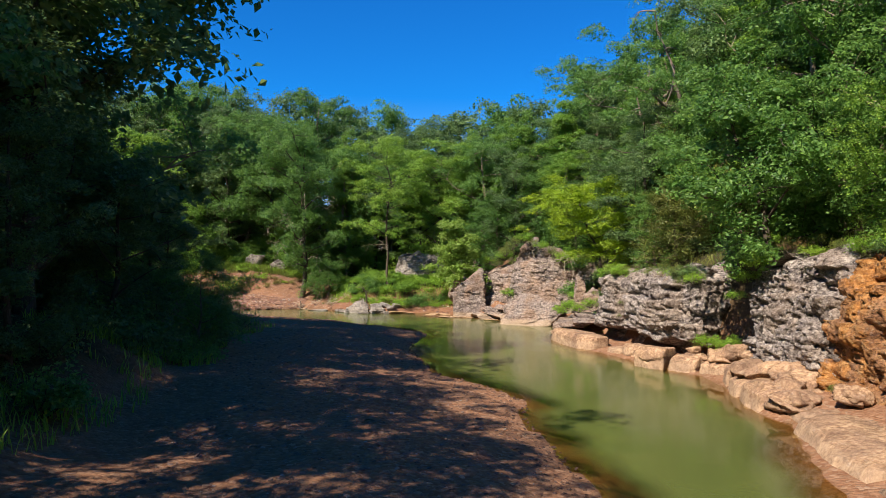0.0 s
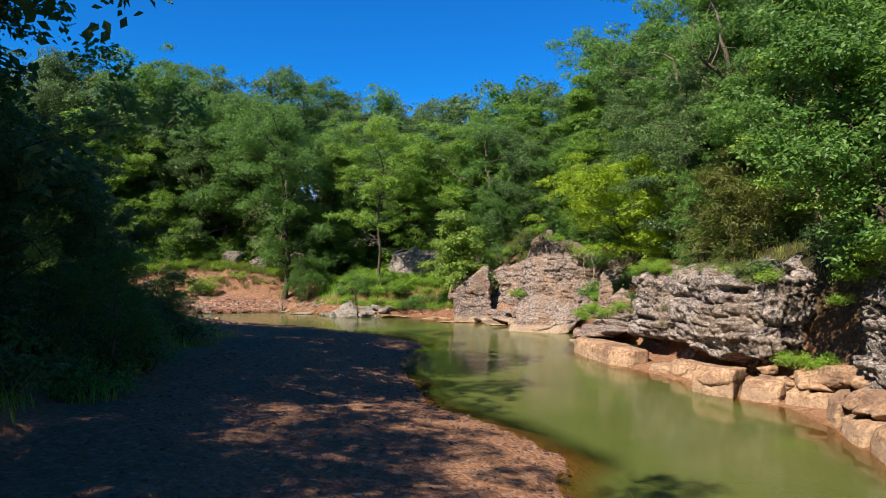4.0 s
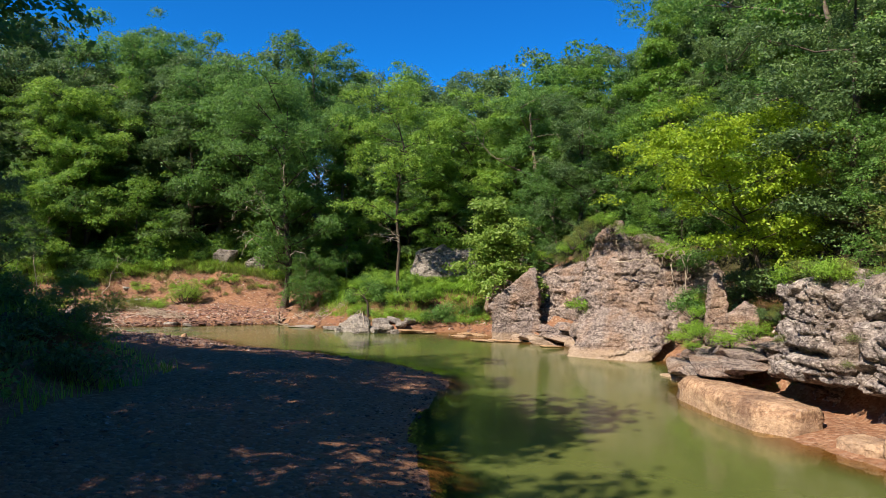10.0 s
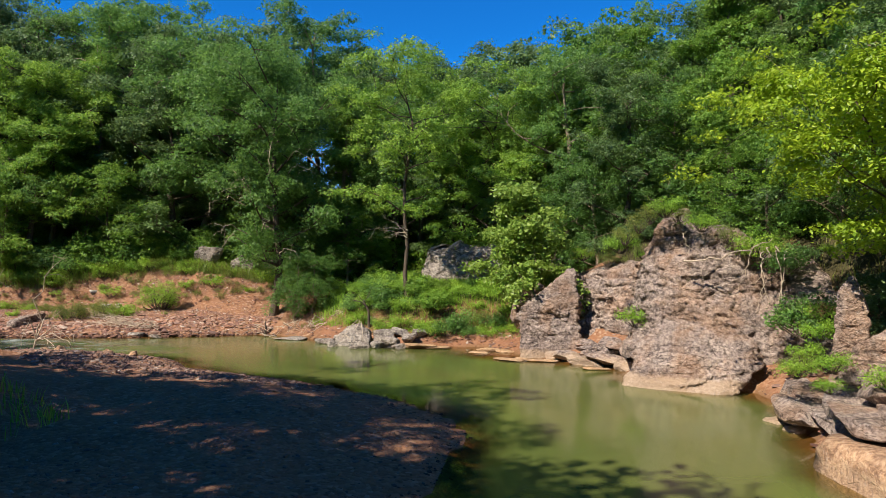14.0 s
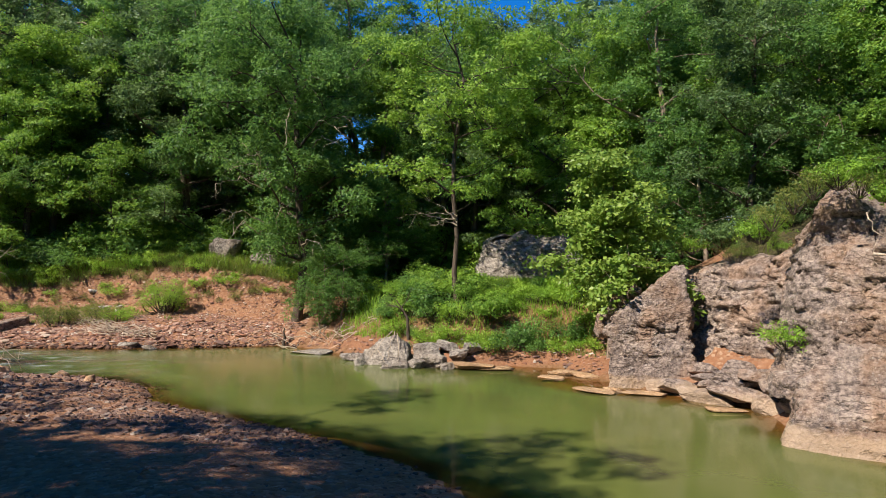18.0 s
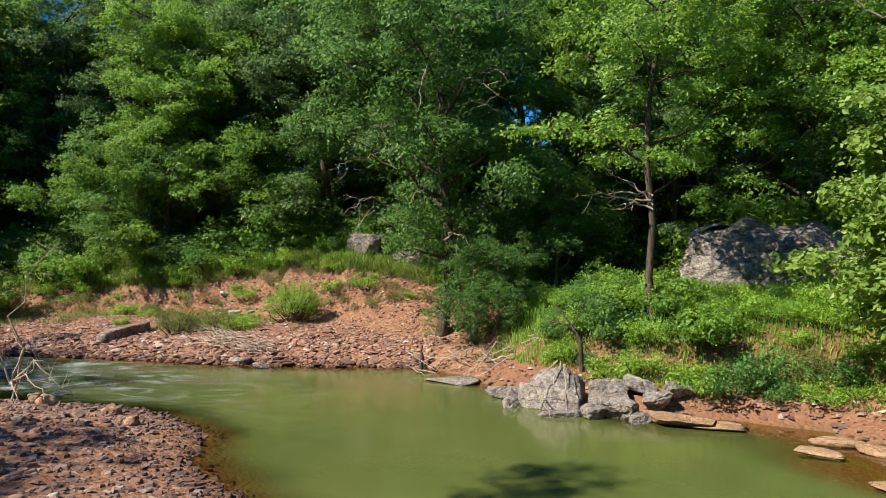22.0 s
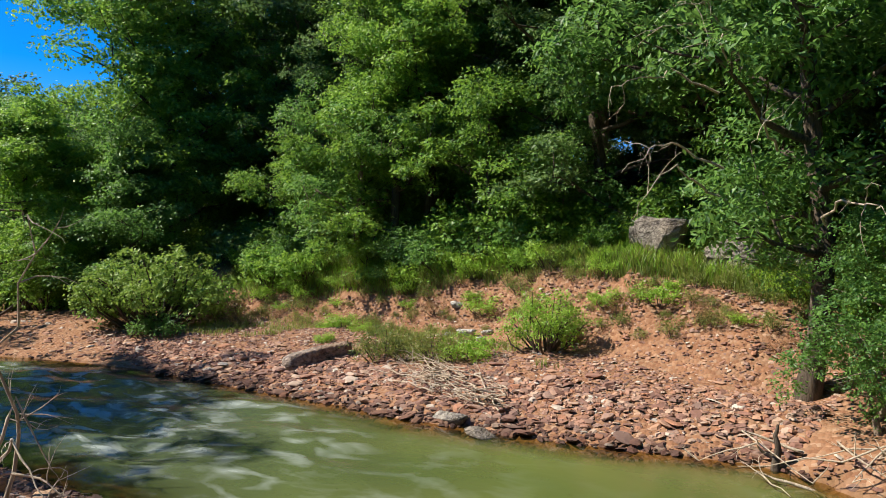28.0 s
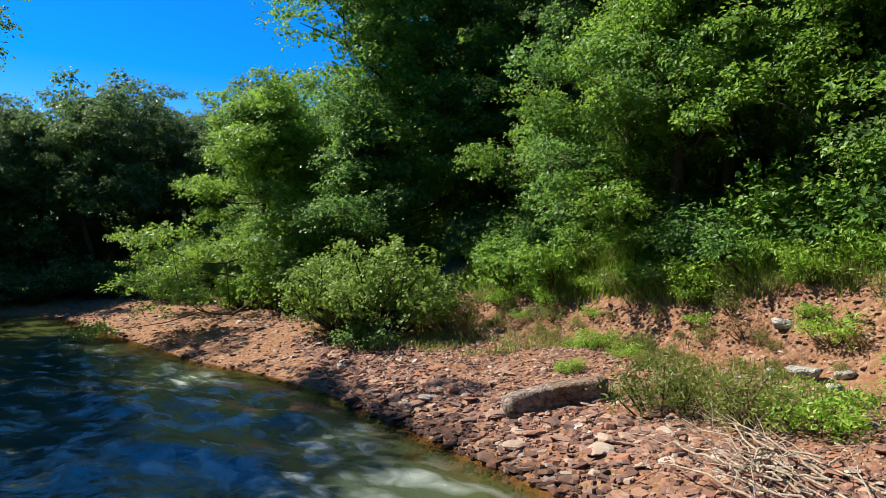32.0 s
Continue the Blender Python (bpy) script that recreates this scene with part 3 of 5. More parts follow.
def cliff(name, line, mat, label, seed, step=.055, lean=.12, block=.30, thick=.42, notches=(), undercut=0.0, cracks=0.0, rough=.8):
    """A bedded rock wall along line (x, y, foot, top). It faces the left of its way; the beds step in and out in blocks."""
    pts, s = resample(line, step)
    d = np.gradient(pts[:, :2], axis=0)
    k = 9
    ker = np.ones(k) / k
    d = np.stack([np.convolve(np.pad(d[:, i], k // 2, "edge"), ker, "valid") for i in (0, 1)], 1)
    d /= np.linalg.norm(d, axis=1)[:, None]
    out = np.stack([-d[:, 1], d[:, 0]], 1)
    rows = int((pts[:, 3] - pts[:, 2]).max() / step) + 4
    v = np.linspace(0, 1, rows)
    S, V = np.meshgrid(s, v, indexing="ij")
    foot, top = pts[:, 2][:, None], pts[:, 3][:, None]
    topn = .32 * fbm(flat3(s * .8, s * 0 + seed), 4, seed)[:, None]
    Z = foot + (top + topn - foot) * V
    P = np.stack([S.ravel(), Z.ravel(), np.full(S.size, seed * 1.7)], 1)
    Q = P.copy()
    Q[:, 1] += .03 * P[:, 0] + .12 * fbm(P * [.5, .5, 1], 3, seed + 1)
    off = .26 * fbm(P * [.22, .35, 1], 3, seed + 4) + .02 * fbm(P * 6, 3, seed + 7)
    pits = np.abs(fbm(P * [1.7, 2.6, 1], 4, seed + 13))          # rough pockets, and thin beds between
    off = off + rough * (.03 * fbm(P * [1.6, 9, 1], 3, seed + 15) - .15 * np.exp(-(pits / .16) ** 2))
    lay = Q[:, 1] / (thick * 2.1) + .35 * fbm(P * [.25, .1, 1], 2, seed + 8)
    li = np.floor(lay)
    off = off + block * 1.6 * (hashed(li, np.floor(P[:, 0] / 2.3 + 3 * hashed(li, li, li, seed)), li * 0, seed + 9) - .5)
    off = off + block * .5 * ((lay - li) - .5)
    for lvl, (th, amp, gap) in enumerate(((thick * 1.7, .40, .03), (thick * .55, .13, .02), (thick * .22, .06, .008))):
        val, joint = facets(Q / [th * 1.5, th, th * 2], seed + 31 * lvl)
        off = off + block * amp * val - gap * np.exp(-(joint / .07) ** 2)
    val, joint = facets(Q / [1.9, 1.0, 2.0], seed + 77)
    off = off + (.04 + .5 * cracks) * val - cracks * np.exp(-(joint / .04) ** 2)
    if undercut:
        lip = undercut + .22 * fbm(flat3(P[:, 0] * .7, P[:, 0] * 0), 3, seed + 21)
        off = off - 1.1 * (1 - smooth01(-.12, .12, P[:, 1] - lip))
    for sc, zc, ws, hz_, deepness in notches:
        off = off - deepness * np.exp(-np.abs((P[:, 0] - sc) / ws) ** 4 - np.abs((P[:, 1] - zc) / hz_) ** 4)
    back = lean * (P[:, 1] - pts[0, 2])
    top_in = np.clip(V.ravel() - .86, 0, 1) * 5.5
    off = off - back - top_in ** 2 * 1.6
    endin = np.minimum(P[:, 0], s[-1] - P[:, 0])
    off = off - .6 * np.exp(-(endin / .4) ** 2)
    off = off.reshape(S.shape)
    X = pts[:, 0][:, None] + out[:, 0][:, None] * off
    Y = pts[:, 1][:, None] + out[:, 1][:, None] * off
    # closed round the back, so that it is a solid
    bx, by = pts[:, 0] - out[:, 0] * 2.6, pts[:, 1] - out[:, 1] * 2.6
    X = np.concatenate([X, bx[:, None], bx[:, None]], 1)
    Y = np.concatenate([Y, by[:, None], by[:, None]], 1)
    Z = np.concatenate([Z, (top + topn - .25), np.broadcast_to(foot, (len(s), 1)) - .2], 1)
    verts = np.stack([X.ravel(), Y.ravel(), Z.ravel()], 1)
    n, r = len(s), rows + 2
    f = grid_faces(n, r)
    i = np.arange(n - 1) * r
    f = np.concatenate([f, np.stack([i + r - 1, i + 2 * r - 1, i + r, i], 1)])
    ob = new(name, mesh_of(name, verts, f, mat, True))
    return tagged(ob, label, "cliff", kind="structure")


cliff("cliff_grey", [(8.4, 36.2, -.1, 3.0), (7.7, 35.5, -.1, 3.4), (8.0, 33.6, -.1, 3.6), (8.7, 30.6, -.1, 3.6), (9.25, 28.7, -.1, 3.8), (9.7, 27.8, -.1, 3.9), (10.4, 27.6, -.1, 4.0), (12.6, 28.2, 0, 4.1)][::-1],
      M_CLIFF, "weathered grey limestone cliff with fractured ledges above the creek", 3, undercut=.82, cracks=.10, lean=.08, block=.27, thick=.44, step=.05, rough=1.0,
      notches=((8.2, 2.3, .16, 1.5, .5), (4.7, 3.0, 1.0, .13, .4), (9.7, 1.7, .9, .10, .3), (8.9, .55, .6, .4, 1.0), (6.3, .45, .7, .4, 1.0)))
cliff("cliff_dark", [(14.6, 25.3, 0, 4.2), (11.0, 24.9, 0, 4.3), (10.5, 23.9, 0, 4.3), (10.5, 21.8, 0, 4.6), (10.8, 19.2, 0, 4.8)][::-1],
      M_CLIFF, "purple-grey fractured rock wall beside a dark cleft", 29, thick=.40, block=.27, undercut=.7, cracks=.10, step=.05, rough=1.0)
cliff("cliff_orange", [(10.9, 20.9, 0, 4.7), (10.7, 20.1, 0, 4.7), (10.8, 18.0, 0, 4.8), (11.3, 15.0, 0, 4.8), (11.4, 8, 0, 4.8), (11.4, -6, 0, 4.8)][::-1],
      M_ORANGE, "orange layered sandstone wall with dark purple-grey patches", 11, thick=.26, block=.26, lean=.2, step=.06)
cliff("cliff_far", [(3.0, 59.4, 1.6, 4.3), (-.5, 60.0, 1.6, 4.6), (-2.6, 60.3, 1.6, 4.7), (-3.8, 60.5, 1.6, 4.6), (-4.4, 61.6, 1.8, 4.2)], M_BOULDER, "pale grey rock wall behind the trees on the bank", 17, thick=.4, block=.16, lean=.02)
cliff("cliff_cleft", [(13.4, 24.0, 0, 4.9), (13.6, 26.4, 0, 4.9), (13.2, 28.6, 0, 4.9)], M_CLIFF, "dark back wall of the cleft between the cliffs", 43, thick=.35, block=.2, lean=-.12)
cliff("cliff_back", [(9.2, 42.6, .6, 2.0), (8.9, 44.6, .6, 2.6), (8.2, 47.6, .4, 4.2), (4.9, 50.6, .4, 4.4), (3.6, 52.0, .4, 3.8), (1.4, 54.6, .8, 3.2)],
      M_FACE, "tan and grey rock wall streaked with rust above the pool", 23, thick=.4, block=.24, lean=.25)
cliff("cliff_ledge", [(8.9, 44.4, -.2, .9), (8.5, 42.6, -.2, 1.2), (7.6, 40.6, -.2, 1.3), (6.9, 38.8, -.2, 1.4), (6.6, 36.8, -.2, 1.2)][::-1],
      M_FACE, "low layered rock ledges along the water", 37, thick=.2, block=.34, lean=.75)


def rock(size, seed, planes=9, level=4, rough=.05, strata=0.0, keep_low=True):
    """An angular stone: a ball cut by planes, with worn edges and relief. Size is its full length, depth and height."""
    r = np.random.RandomState(seed)
    v, f = sphere(level)
    nrm = r.normal(size=(planes, 3))
    nrm = np.concatenate([nrm, np.eye(3), -np.eye(3)])
    nrm += r.normal(size=nrm.shape) * .2
    nrm /= np.linalg.norm(nrm, axis=1)[:, None]
    dd = np.concatenate([r.uniform(.5, .95, planes), r.uniform(.66, .86, 6)])
    dots = np.clip(v @ nrm.T, 1e-3, None)
    rad = (1 / np.sum((dots / dd) ** 44, 1)) ** (1 / 44)
    w = v * rad[:, None]
    w = w * (np.array(size) / (w.max(0) - w.min(0)))
    big = min(size)
    q = w / max(big, .05) * 1.2 + seed * 3.1
    w = w + v * (rough * big * (.7 * fbm(q * 1.3, 4, seed) + .4 * fbm(q * 4.0, 3, seed + 2)))[:, None]
    if level > 3:
        val, joint = facets(q * [1.1, 1.1, 2.0], seed + 3)
        w = w + v * (rough * big * (.8 * val - .9 * np.exp(-(joint / .07) ** 2)))[:, None]
    if strata:
        b = fbm(w * [.4, .4, 5.0 / max(size[2], .3)] + seed, 3, seed + 9)
        w[:, :2] += v[:, :2] * (strata * big * np.sign(b) * np.abs(b) ** .6)[:, None]
    return w, f


def place_rock(name, x, y, z, size, seed, mat, label, category="rock", turn=0, tilt=0, lean=0, planes=9, level=4, rough=.05, strata=0.0, group=""):
    w, f = rock(size, seed, planes, level, rough, strata)
    ob = new(name, mesh_of(name, w, f, mat, level < 4 or rough > .05))
    ob.matrix_world = pose(x, y, z, tilt, lean, turn)
    return tagged(ob, label, category, group)


def hull_rock(name, corners, seed, mat, label, category="rock", level=5, rough=.07, strata=.045, fine=1.0):
    """A rock with the given corners: their hull, with worn edges, beds and fine relief."""
    c = np.array(corners, float)
    mid = c.mean(0)
    bm = bmesh.new()
    for q in c - mid:
        bm.verts.new(q)
    bmesh.ops.convex_hull(bm, input=bm.verts)
    bm.normal_update()
    nrm = np.array([f.normal[:] for f in bm.faces])
    dd = np.array([f.normal.dot(f.verts[0].co) for f in bm.faces])
    bm.free()
    v, f = sphere(level)
    dots = np.clip(v @ nrm.T, 1e-4, None)
    rad = (1 / np.sum((dots / dd) ** 60, 1)) ** (1 / 60)
    w = v * rad[:, None]
    q = w + seed * 3.7
    w = w + v * (rough * .8 * fbm(q * .9, 3, seed) + rough * fine * .22 * fbm(q * 5, 4, seed + 3))[:, None]
    for k, (size, amp, gap) in enumerate(((1.0, .9, .3), (2.8, .36 * fine, .2 * fine), (7.0, .16 * fine, .1 * fine))):
        val, joint = facets(q * [size, size, size * 1.9], seed + 7 * k)
        w = w + v * (rough * amp * val - rough * gap * np.exp(-(joint / .06) ** 2))[:, None]
    b = fbm(q * [.5, .5, 3.6], 3, seed + 9)
    w = w + v * (strata * np.sign(b) * np.abs(b) ** .5)[:, None]
    ob = new(name, mesh_of(name, w, f, mat, True))
    ob.location = mid
    return tagged(ob, label, category)


# the standing stone, the boulder that leans into the pool, and the steep face above it
hull_rock("standing_rock", [(.72, 51.2, -.3), (3.05, 51.0, -.3), (.7, 51.4, 1.75), (1.0, 51.6, 2.05), (2.1, 51.7, 2.9), (2.75, 51.7, 3.66), (3.02, 51.7, 3.6), (3.2, 51.4, 1.4), (1.2, 52.6, -.3), (3.2, 52.3, -.3), (2.7, 52.4, 3.3), (1.2, 52.5, 2.0)],
          5, M_FACE, "tall pointed grey-tan rock standing at the water's edge", level=6, rough=.13, strata=.02)
hull_rock("leaning_boulder", [(3.6, 45.3, -.3), (4.6, 44.4, -.4), (5.9, 43.9, -.4), (6.9, 44.2, .05), (7.75, 44.9, 1.0), (7.8, 45.3, 1.65), (7.0, 46.0, 2.0), (5.4, 46.7, 1.95), (4.4, 46.3, 1.25), (4.6, 48.0, -.3), (7.4, 47.6, -.3)],
          8, M_FACE, "huge rounded tan-grey boulder leaning into the pool", "boulder", level=6, rough=.12, strata=.02)
for x, y, z, sz, sd, tn in ((1.15, 52.3, 2.15, (.8, .6, .9), 301, 20), (.75, 52.6, 1.7, (.7, .6, .9), 302, 60), (1.6, 52.5, 2.7, (.5, .5, .6), 303, 5)):
    place_rock("shoulder_rock", x, y, z, sz, sd, M_FACE, "jagged pale block wedged behind the standing rock", turn=tn, tilt=15, planes=9, level=4, rough=.08, group="shoulder rocks")
cliff("cliff_face", [(9.3, 45.4, .6, 3.2), (8.4, 45.6, .6, 4.0), (7.6, 45.8, .6, 4.7), (6.4, 46.2, .6, 5.3), (5.3, 46.8, .6, 5.7), (4.5, 47.4, .6, 5.3), (3.9, 48.0, .6, 4.6)],
      M_FACE, "steep purple-grey rock face rising behind the leaning boulder", 14, thick=.34, block=.15, lean=.28)
hull_rock("jagged_rock", [(7.4, 40.0, 1.3), (8.2, 39.6, 1.3), (7.55, 39.95, 3.3), (7.85, 39.75, 3.65), (8.1, 39.6, 2.9), (8.3, 40.6, 1.3), (8.05, 40.3, 3.3)], 21, M_FACE, "upright jagged pale rock among rubble and weeds", level=5, rough=.045)
hull_rock("fallen_rock", [(7.2, 39.3, 1.2), (8.6, 38.4, 1.2), (7.4, 39.4, 1.8), (8.3, 38.7, 2.75), (8.7, 38.5, 2.6), (8.7, 39.2, 1.2), (8.5, 39.3, 2.5)], 22, M_FACE, "pale slab of rock tipped against the rubble", level=5, rough=.045)


def ledge(front, top, inland, seed):
    """A smooth water-worn block whose front foot follows the given line."""
    c = []
    for x, y in front:
        c += [(x, y, -.3), (x + inland[0] * .10, y + inland[1] * .10, top * .72), (x + inland[0] * .3, y + inland[1] * .3, top), (x + inland[0], y + inland[1], top * .96), (x + inland[0], y + inland[1], -.3)]
    ob = hull_rock("ledge_rock", c, seed, M_SHELF, "smooth orange-brown ledge rock at the foot of the cliff", level=5, rough=.06, strata=.0, fine=.12)
    return tagged(ob, group="ledge rocks")


ledge([(5.62, 37.0), (5.95, 34.6), (6.35, 33.0), (6.95, 32.35)], .66, (.9, .3), 131)
ledge([(7.3, 31.5), (7.45, 30.95), (7.75, 30.5)], .30, (.9, .4), 132)
ledge([(7.8, 30.5), (8.0, 29.7), (8.2, 29.4)], .56, (.9, .5), 133)
ledge([(8.25, 29.3), (8.45, 28.9), (8.75, 28.7)], .5, (.9, .5), 141)
ledge([(7.6, 27.75), (7.95, 27.1), (8.4, 26.65)], .82, (.8, .8), 134)
ledge([(8.52, 26.6), (8.9, 26.2), (9.3, 25.8)], .62, (1.2, 1.0), 135)
ledge([(9.4, 25.7), (9.75, 25.2), (9.85, 24.5)], .5, (1.3, .5), 142)
ledge([(9.75, 24.4), (9.4, 23.6), (9.25, 23.0)], .72, (1.5, .2), 136)
ledge([(9.2, 22.8), (8.95, 21.9), (8.92, 21.4)], .5, (1.7, .0), 143)
ledge([(8.95, 21.2), (8.62, 20.2), (8.58, 19.2)], .66, (2.0, .0), 137)
ledge([(9.0, 18.9), (8.95, 18.3), (8.9, 17.4)], .42, (1.9, .0), 138)
ledge([(8.4, 17.2), (8.2, 16.0), (7.62, 14.4), (7.4, 12.6)], .5, (4.0, .3), 139)
ledge([(7.3, 12.4), (7.0, 9.5), (6.7, 6.5), (6.6, 2.0)], .55, (4.8, .0), 140)
r = np.random.RandomState(15)
for k in range(30):
    y = r.uniform(17.5, 28.5)
    x = np.interp(y, [17, 19, 22, 24.5, 25.5, 28.5], [9.2, 8.9, 9.2, 10.1, 9.7, 8.8]) + r.uniform(.3, 1.4)
    s = r.uniform(.5, 1.2)
    place_rock("apron_rock", x, y, r.uniform(.2, .5) + .38 * (x - 9.3), (s * 1.5, s, s * .55), 240 + k, M_SHELF, "tan block of the broken rock apron below the cliff", turn=r.normal(70, 30), tilt=r.normal(0, 10), lean=r.normal(0, 8), planes=11, level=4, rough=.07, group="apron rocks")
for k, (x, y, z, s, tn) in enumerate(((7.1, 40.4, .42, (2.8, 1.5, .30), 62), (7.3, 38.6, .55, (2.9, 1.6, .28), 70), (6.9, 37.0, .92, (2.4, 1.5, .26), 80), (7.9, 39.6, .95, (2.6, 1.6, .32), 58), (7.9, 41.6, .62, (2.0, 1.5, .34), 66), (7.7, 37.4, 1.25, (2.2, 1.4, .30), 75), (8.1, 42.9, .3, (1.5, 1.2, .36), 40), (7.4, 36.4, 1.05, (1.7, 1.3, .24), 85))):
    place_rock("bedded_slab", x, y, z - .06, (s[0], s[1], s[2] * 1.7), 150 + k, M_FACE, "long overhanging bed of pale layered rock above the water", "slab", turn=tn, tilt=5, lean=-4, planes=14, level=4, rough=.03, group="bedded slabs")
# layered slabs before the face
for k, (x, y, z, s, tn) in enumerate(((3.3, 49.7, .10, (1.5, .8, .30), -30), (3.9, 49.3, .30, (1.6, .9, .26), -20), (4.5, 48.5, .12, (1.3, .8, .40), -45), (2.6, 50.5, .22, (1.2, .8, .26), 10), (4.1, 50.0, .62, (1.4, .9, .26), 0), (4.8, 48.9, .5, (1.1, .8, .3), 15), (2.2, 50.9, .12, (1.0, .7, .3), -15), (3.4, 50.4, .50, (1.1, .8, .22), 35), (4.9, 47.9, .25, (1.0, .7, .35), -60), (2.9, 50.0, .12, (.9, .6, .24), 5), (4.3, 49.3, .75, (.9, .6, .24), -10))):
    place_rock("layered_slab", x, y, z, (s[0], s[1], s[2] * 1.5), 50 + k, M_FACE, "flat-lying layered rock slab tipped toward the water", "slab", turn=tn, tilt=6, lean=8, planes=16, level=4, rough=.03, group="layered slabs")
r = np.random.RandomState(33)
for k in range(12):
    x, y = r.uniform(3.3, 5.4), r.uniform(49.4, 51.4)
    q = r.uniform(.5, 1.1)
    place_rock("foot_rock", x, y, height(x, y) + .1, (q * 1.3, q, q * .5), 330 + k, M_FACE, "angular tan block at the foot of the rock wall", turn=r.uniform(0, 360), tilt=r.normal(8, 8), planes=12, level=4, rough=.04, group="foot rocks")
for k, (x, y, s, tn) in enumerate(((-.9, 52.5, (.75, .55, .16), 0), (.3, 50.5, (1.15, .7, .16), -25), (.85, 50.75, (.42, .36, .14), 10), (1.9, 50.4, (1.15, .7, .18), -20), (3.4, 48.6, (.9, .5, .2), 0), (-3.0, 53.8, (1.5, .95, .2), 10), (-.5, 53.4, (.9, .6, .3), 0), (.2, 52.9, (.8, .6, .3), 0))):
    place_rock("tan_slab", x, y, .02, (s[0] * 1.15, s[1] * 1.15, s[2] * .55), 60 + k, M_TAN, "flat tan slab just clear of the shallow water", "slab", turn=tn, planes=7, level=3, rough=.03, group="tan slabs")
# the grey boulders on the far shore
hull_rock("grey_boulder", [(-7.25, 53.75, -.2), (-5.65, 53.55, -.2), (-7.3, 53.9, .4), (-6.85, 54.2, .88), (-6.2, 54.15, 1.02), (-5.75, 53.9, .6), (-5.8, 54.7, .65), (-6.8, 54.9, .3), (-5.7, 54.8, -.2)], 171, M_BOULDER, "largest pale grey layered boulder on the far shore", "boulder", level=5, rough=.035, strata=.04)
for k, (x, y, z, s, tn) in enumerate(((-5.15, 54.35, .40, (1.0, .8, .55), 20), (-4.75, 53.75, .22, (.85, .6, .5), 10), (-5.35, 53.45, .1, (.7, .45, .34), 60), (-5.95, 53.25, .04, (1.0, .45, .22), 12), (-4.1, 54.3, .36, (.75, .6, .5), 35), (-7.35, 53.8, .1, (.6, .5, .36), 40), (-7.9, 54.7, .10, (.9, .6, .22), 15), (-7.3, 54.9, .25, (.6, .5, .35), 60), (-4.5, 54.8, .55, (.8, .6, .4), 10), (-3.7, 54.75, .5, (.7, .5, .42), 50), (-4.3, 53.45, .06, (.6, .4, .26), 25))):
    place_rock("grey_boulder", x, y, z, s, 172 + k, M_BOULDER, "pale grey angular boulder in the cluster on the far shore", "boulder", turn=tn, tilt=8, planes=9, level=4, rough=.05, group="grey boulders")
place_rock("tan_slab", -3.4, 53.7, .1, (1.6, 1.1, .2), 190, M_TAN, "broad flat tan slab beside the grey boulders", "slab", turn=12, planes=6, level=4, rough=.03, group="tan slabs")
r = np.random.RandomState(12)
for k in range(16):
    x, y = r.uniform(6.6, 8.6), r.uniform(36.6, 43)
    s = r.uniform(.35, .9)
    place_rock("rubble_rock", x, y, height(x, y) + s * .1, (s * 1.3, s, s * .7), 200 + k, M_FACE, "angular block of rubble among weeds between the cliffs", turn=r.uniform(0, 360), tilt=r.normal(0, 14), planes=5, level=3, rough=.06, group="rubble rocks")
place_rock("flat_rock", -9.8, 56.1, .05, (1.6, 1.1, .16), 80, M_BOULDER, "flat pale rock lying half in the water", "slab", turn=5, planes=12, level=3, rough=.03)
place_rock("flat_rock", -8.0, 55.1, .1, (.9, .6, .2), 81, M_BOULDER, "flat pale rock lying half in the water", "slab", turn=25, planes=6, level=3, rough=.03)
for k, (x, y, s) in enumerate(((-16.5, 55.5, (.75, .5, .28)), (-17.5, 55.9, (.9, .5, .24)))):
    place_rock("flat_rock", x, y, .1, s, 84 + k, M_BOULDER, "small flat grey slab at the edge of the pool", "slab", turn=15, planes=6, level=3, rough=.03)
hull_rock("long_slab", [(-24.0, 55.7, .22), (-23.4, 55.55, .22), (-24.0, 55.75, .68), (-23.45, 55.6, .70), (-23.6, 57.55, .5), (-23.05, 57.4, .5), (-23.6, 57.6, .98), (-23.1, 57.45, 1.0)], 90, M_FACE, "long squared slab of weathered stone lying on the scree", "slab", level=4, rough=.03, strata=.012)
for x, y, z, s, sd in ((-17.1, 63.4, 3.75, (2.2, 1.5, 1.6), 91), (-15.0, 63.3, 3.5, (1.7, 1.2, 1.1), 92), (-13.4, 63.6, 3.3, (2.2, 1.2, .9), 93)):
    place_rock("bank_boulder", x, y, z, s, sd, M_BOULDER, "pale weathered boulder on top of the green bank", "boulder", planes=6, level=4)


# ---------------------------------------------------------------- foliage
def leaves(pos, nrm, length, width, seed, droop=.25):
    """Folded leaves, four corners each, at pos with their upper sides along nrm."""
    r = np.random.RandomState(seed)
    n = len(pos)
    nrm = nrm / (np.linalg.norm(nrm, axis=1)[:, None] + 1e-9)
    t = np.cross(nrm, r.normal(size=(n, 3)))
    t /= np.linalg.norm(t, axis=1)[:, None] + 1e-9
    t[:, 2] -= droop
    t /= np.linalg.norm(t, axis=1)[:, None]
    b = np.cross(nrm, t)
    size = (length * r.uniform(.55, 1.4, n))[:, None]
    wd = size * width
    base = pos - t * size * .5
    v = np.stack([base, base + t * size * .45 + b * wd * .5 + nrm * wd * .16, base + t * size, base + t * size * .45 - b * wd * .5 + nrm * wd * .16], 1)
    return v.reshape(-1, 3), np.arange(n * 4).reshape(n, 4)


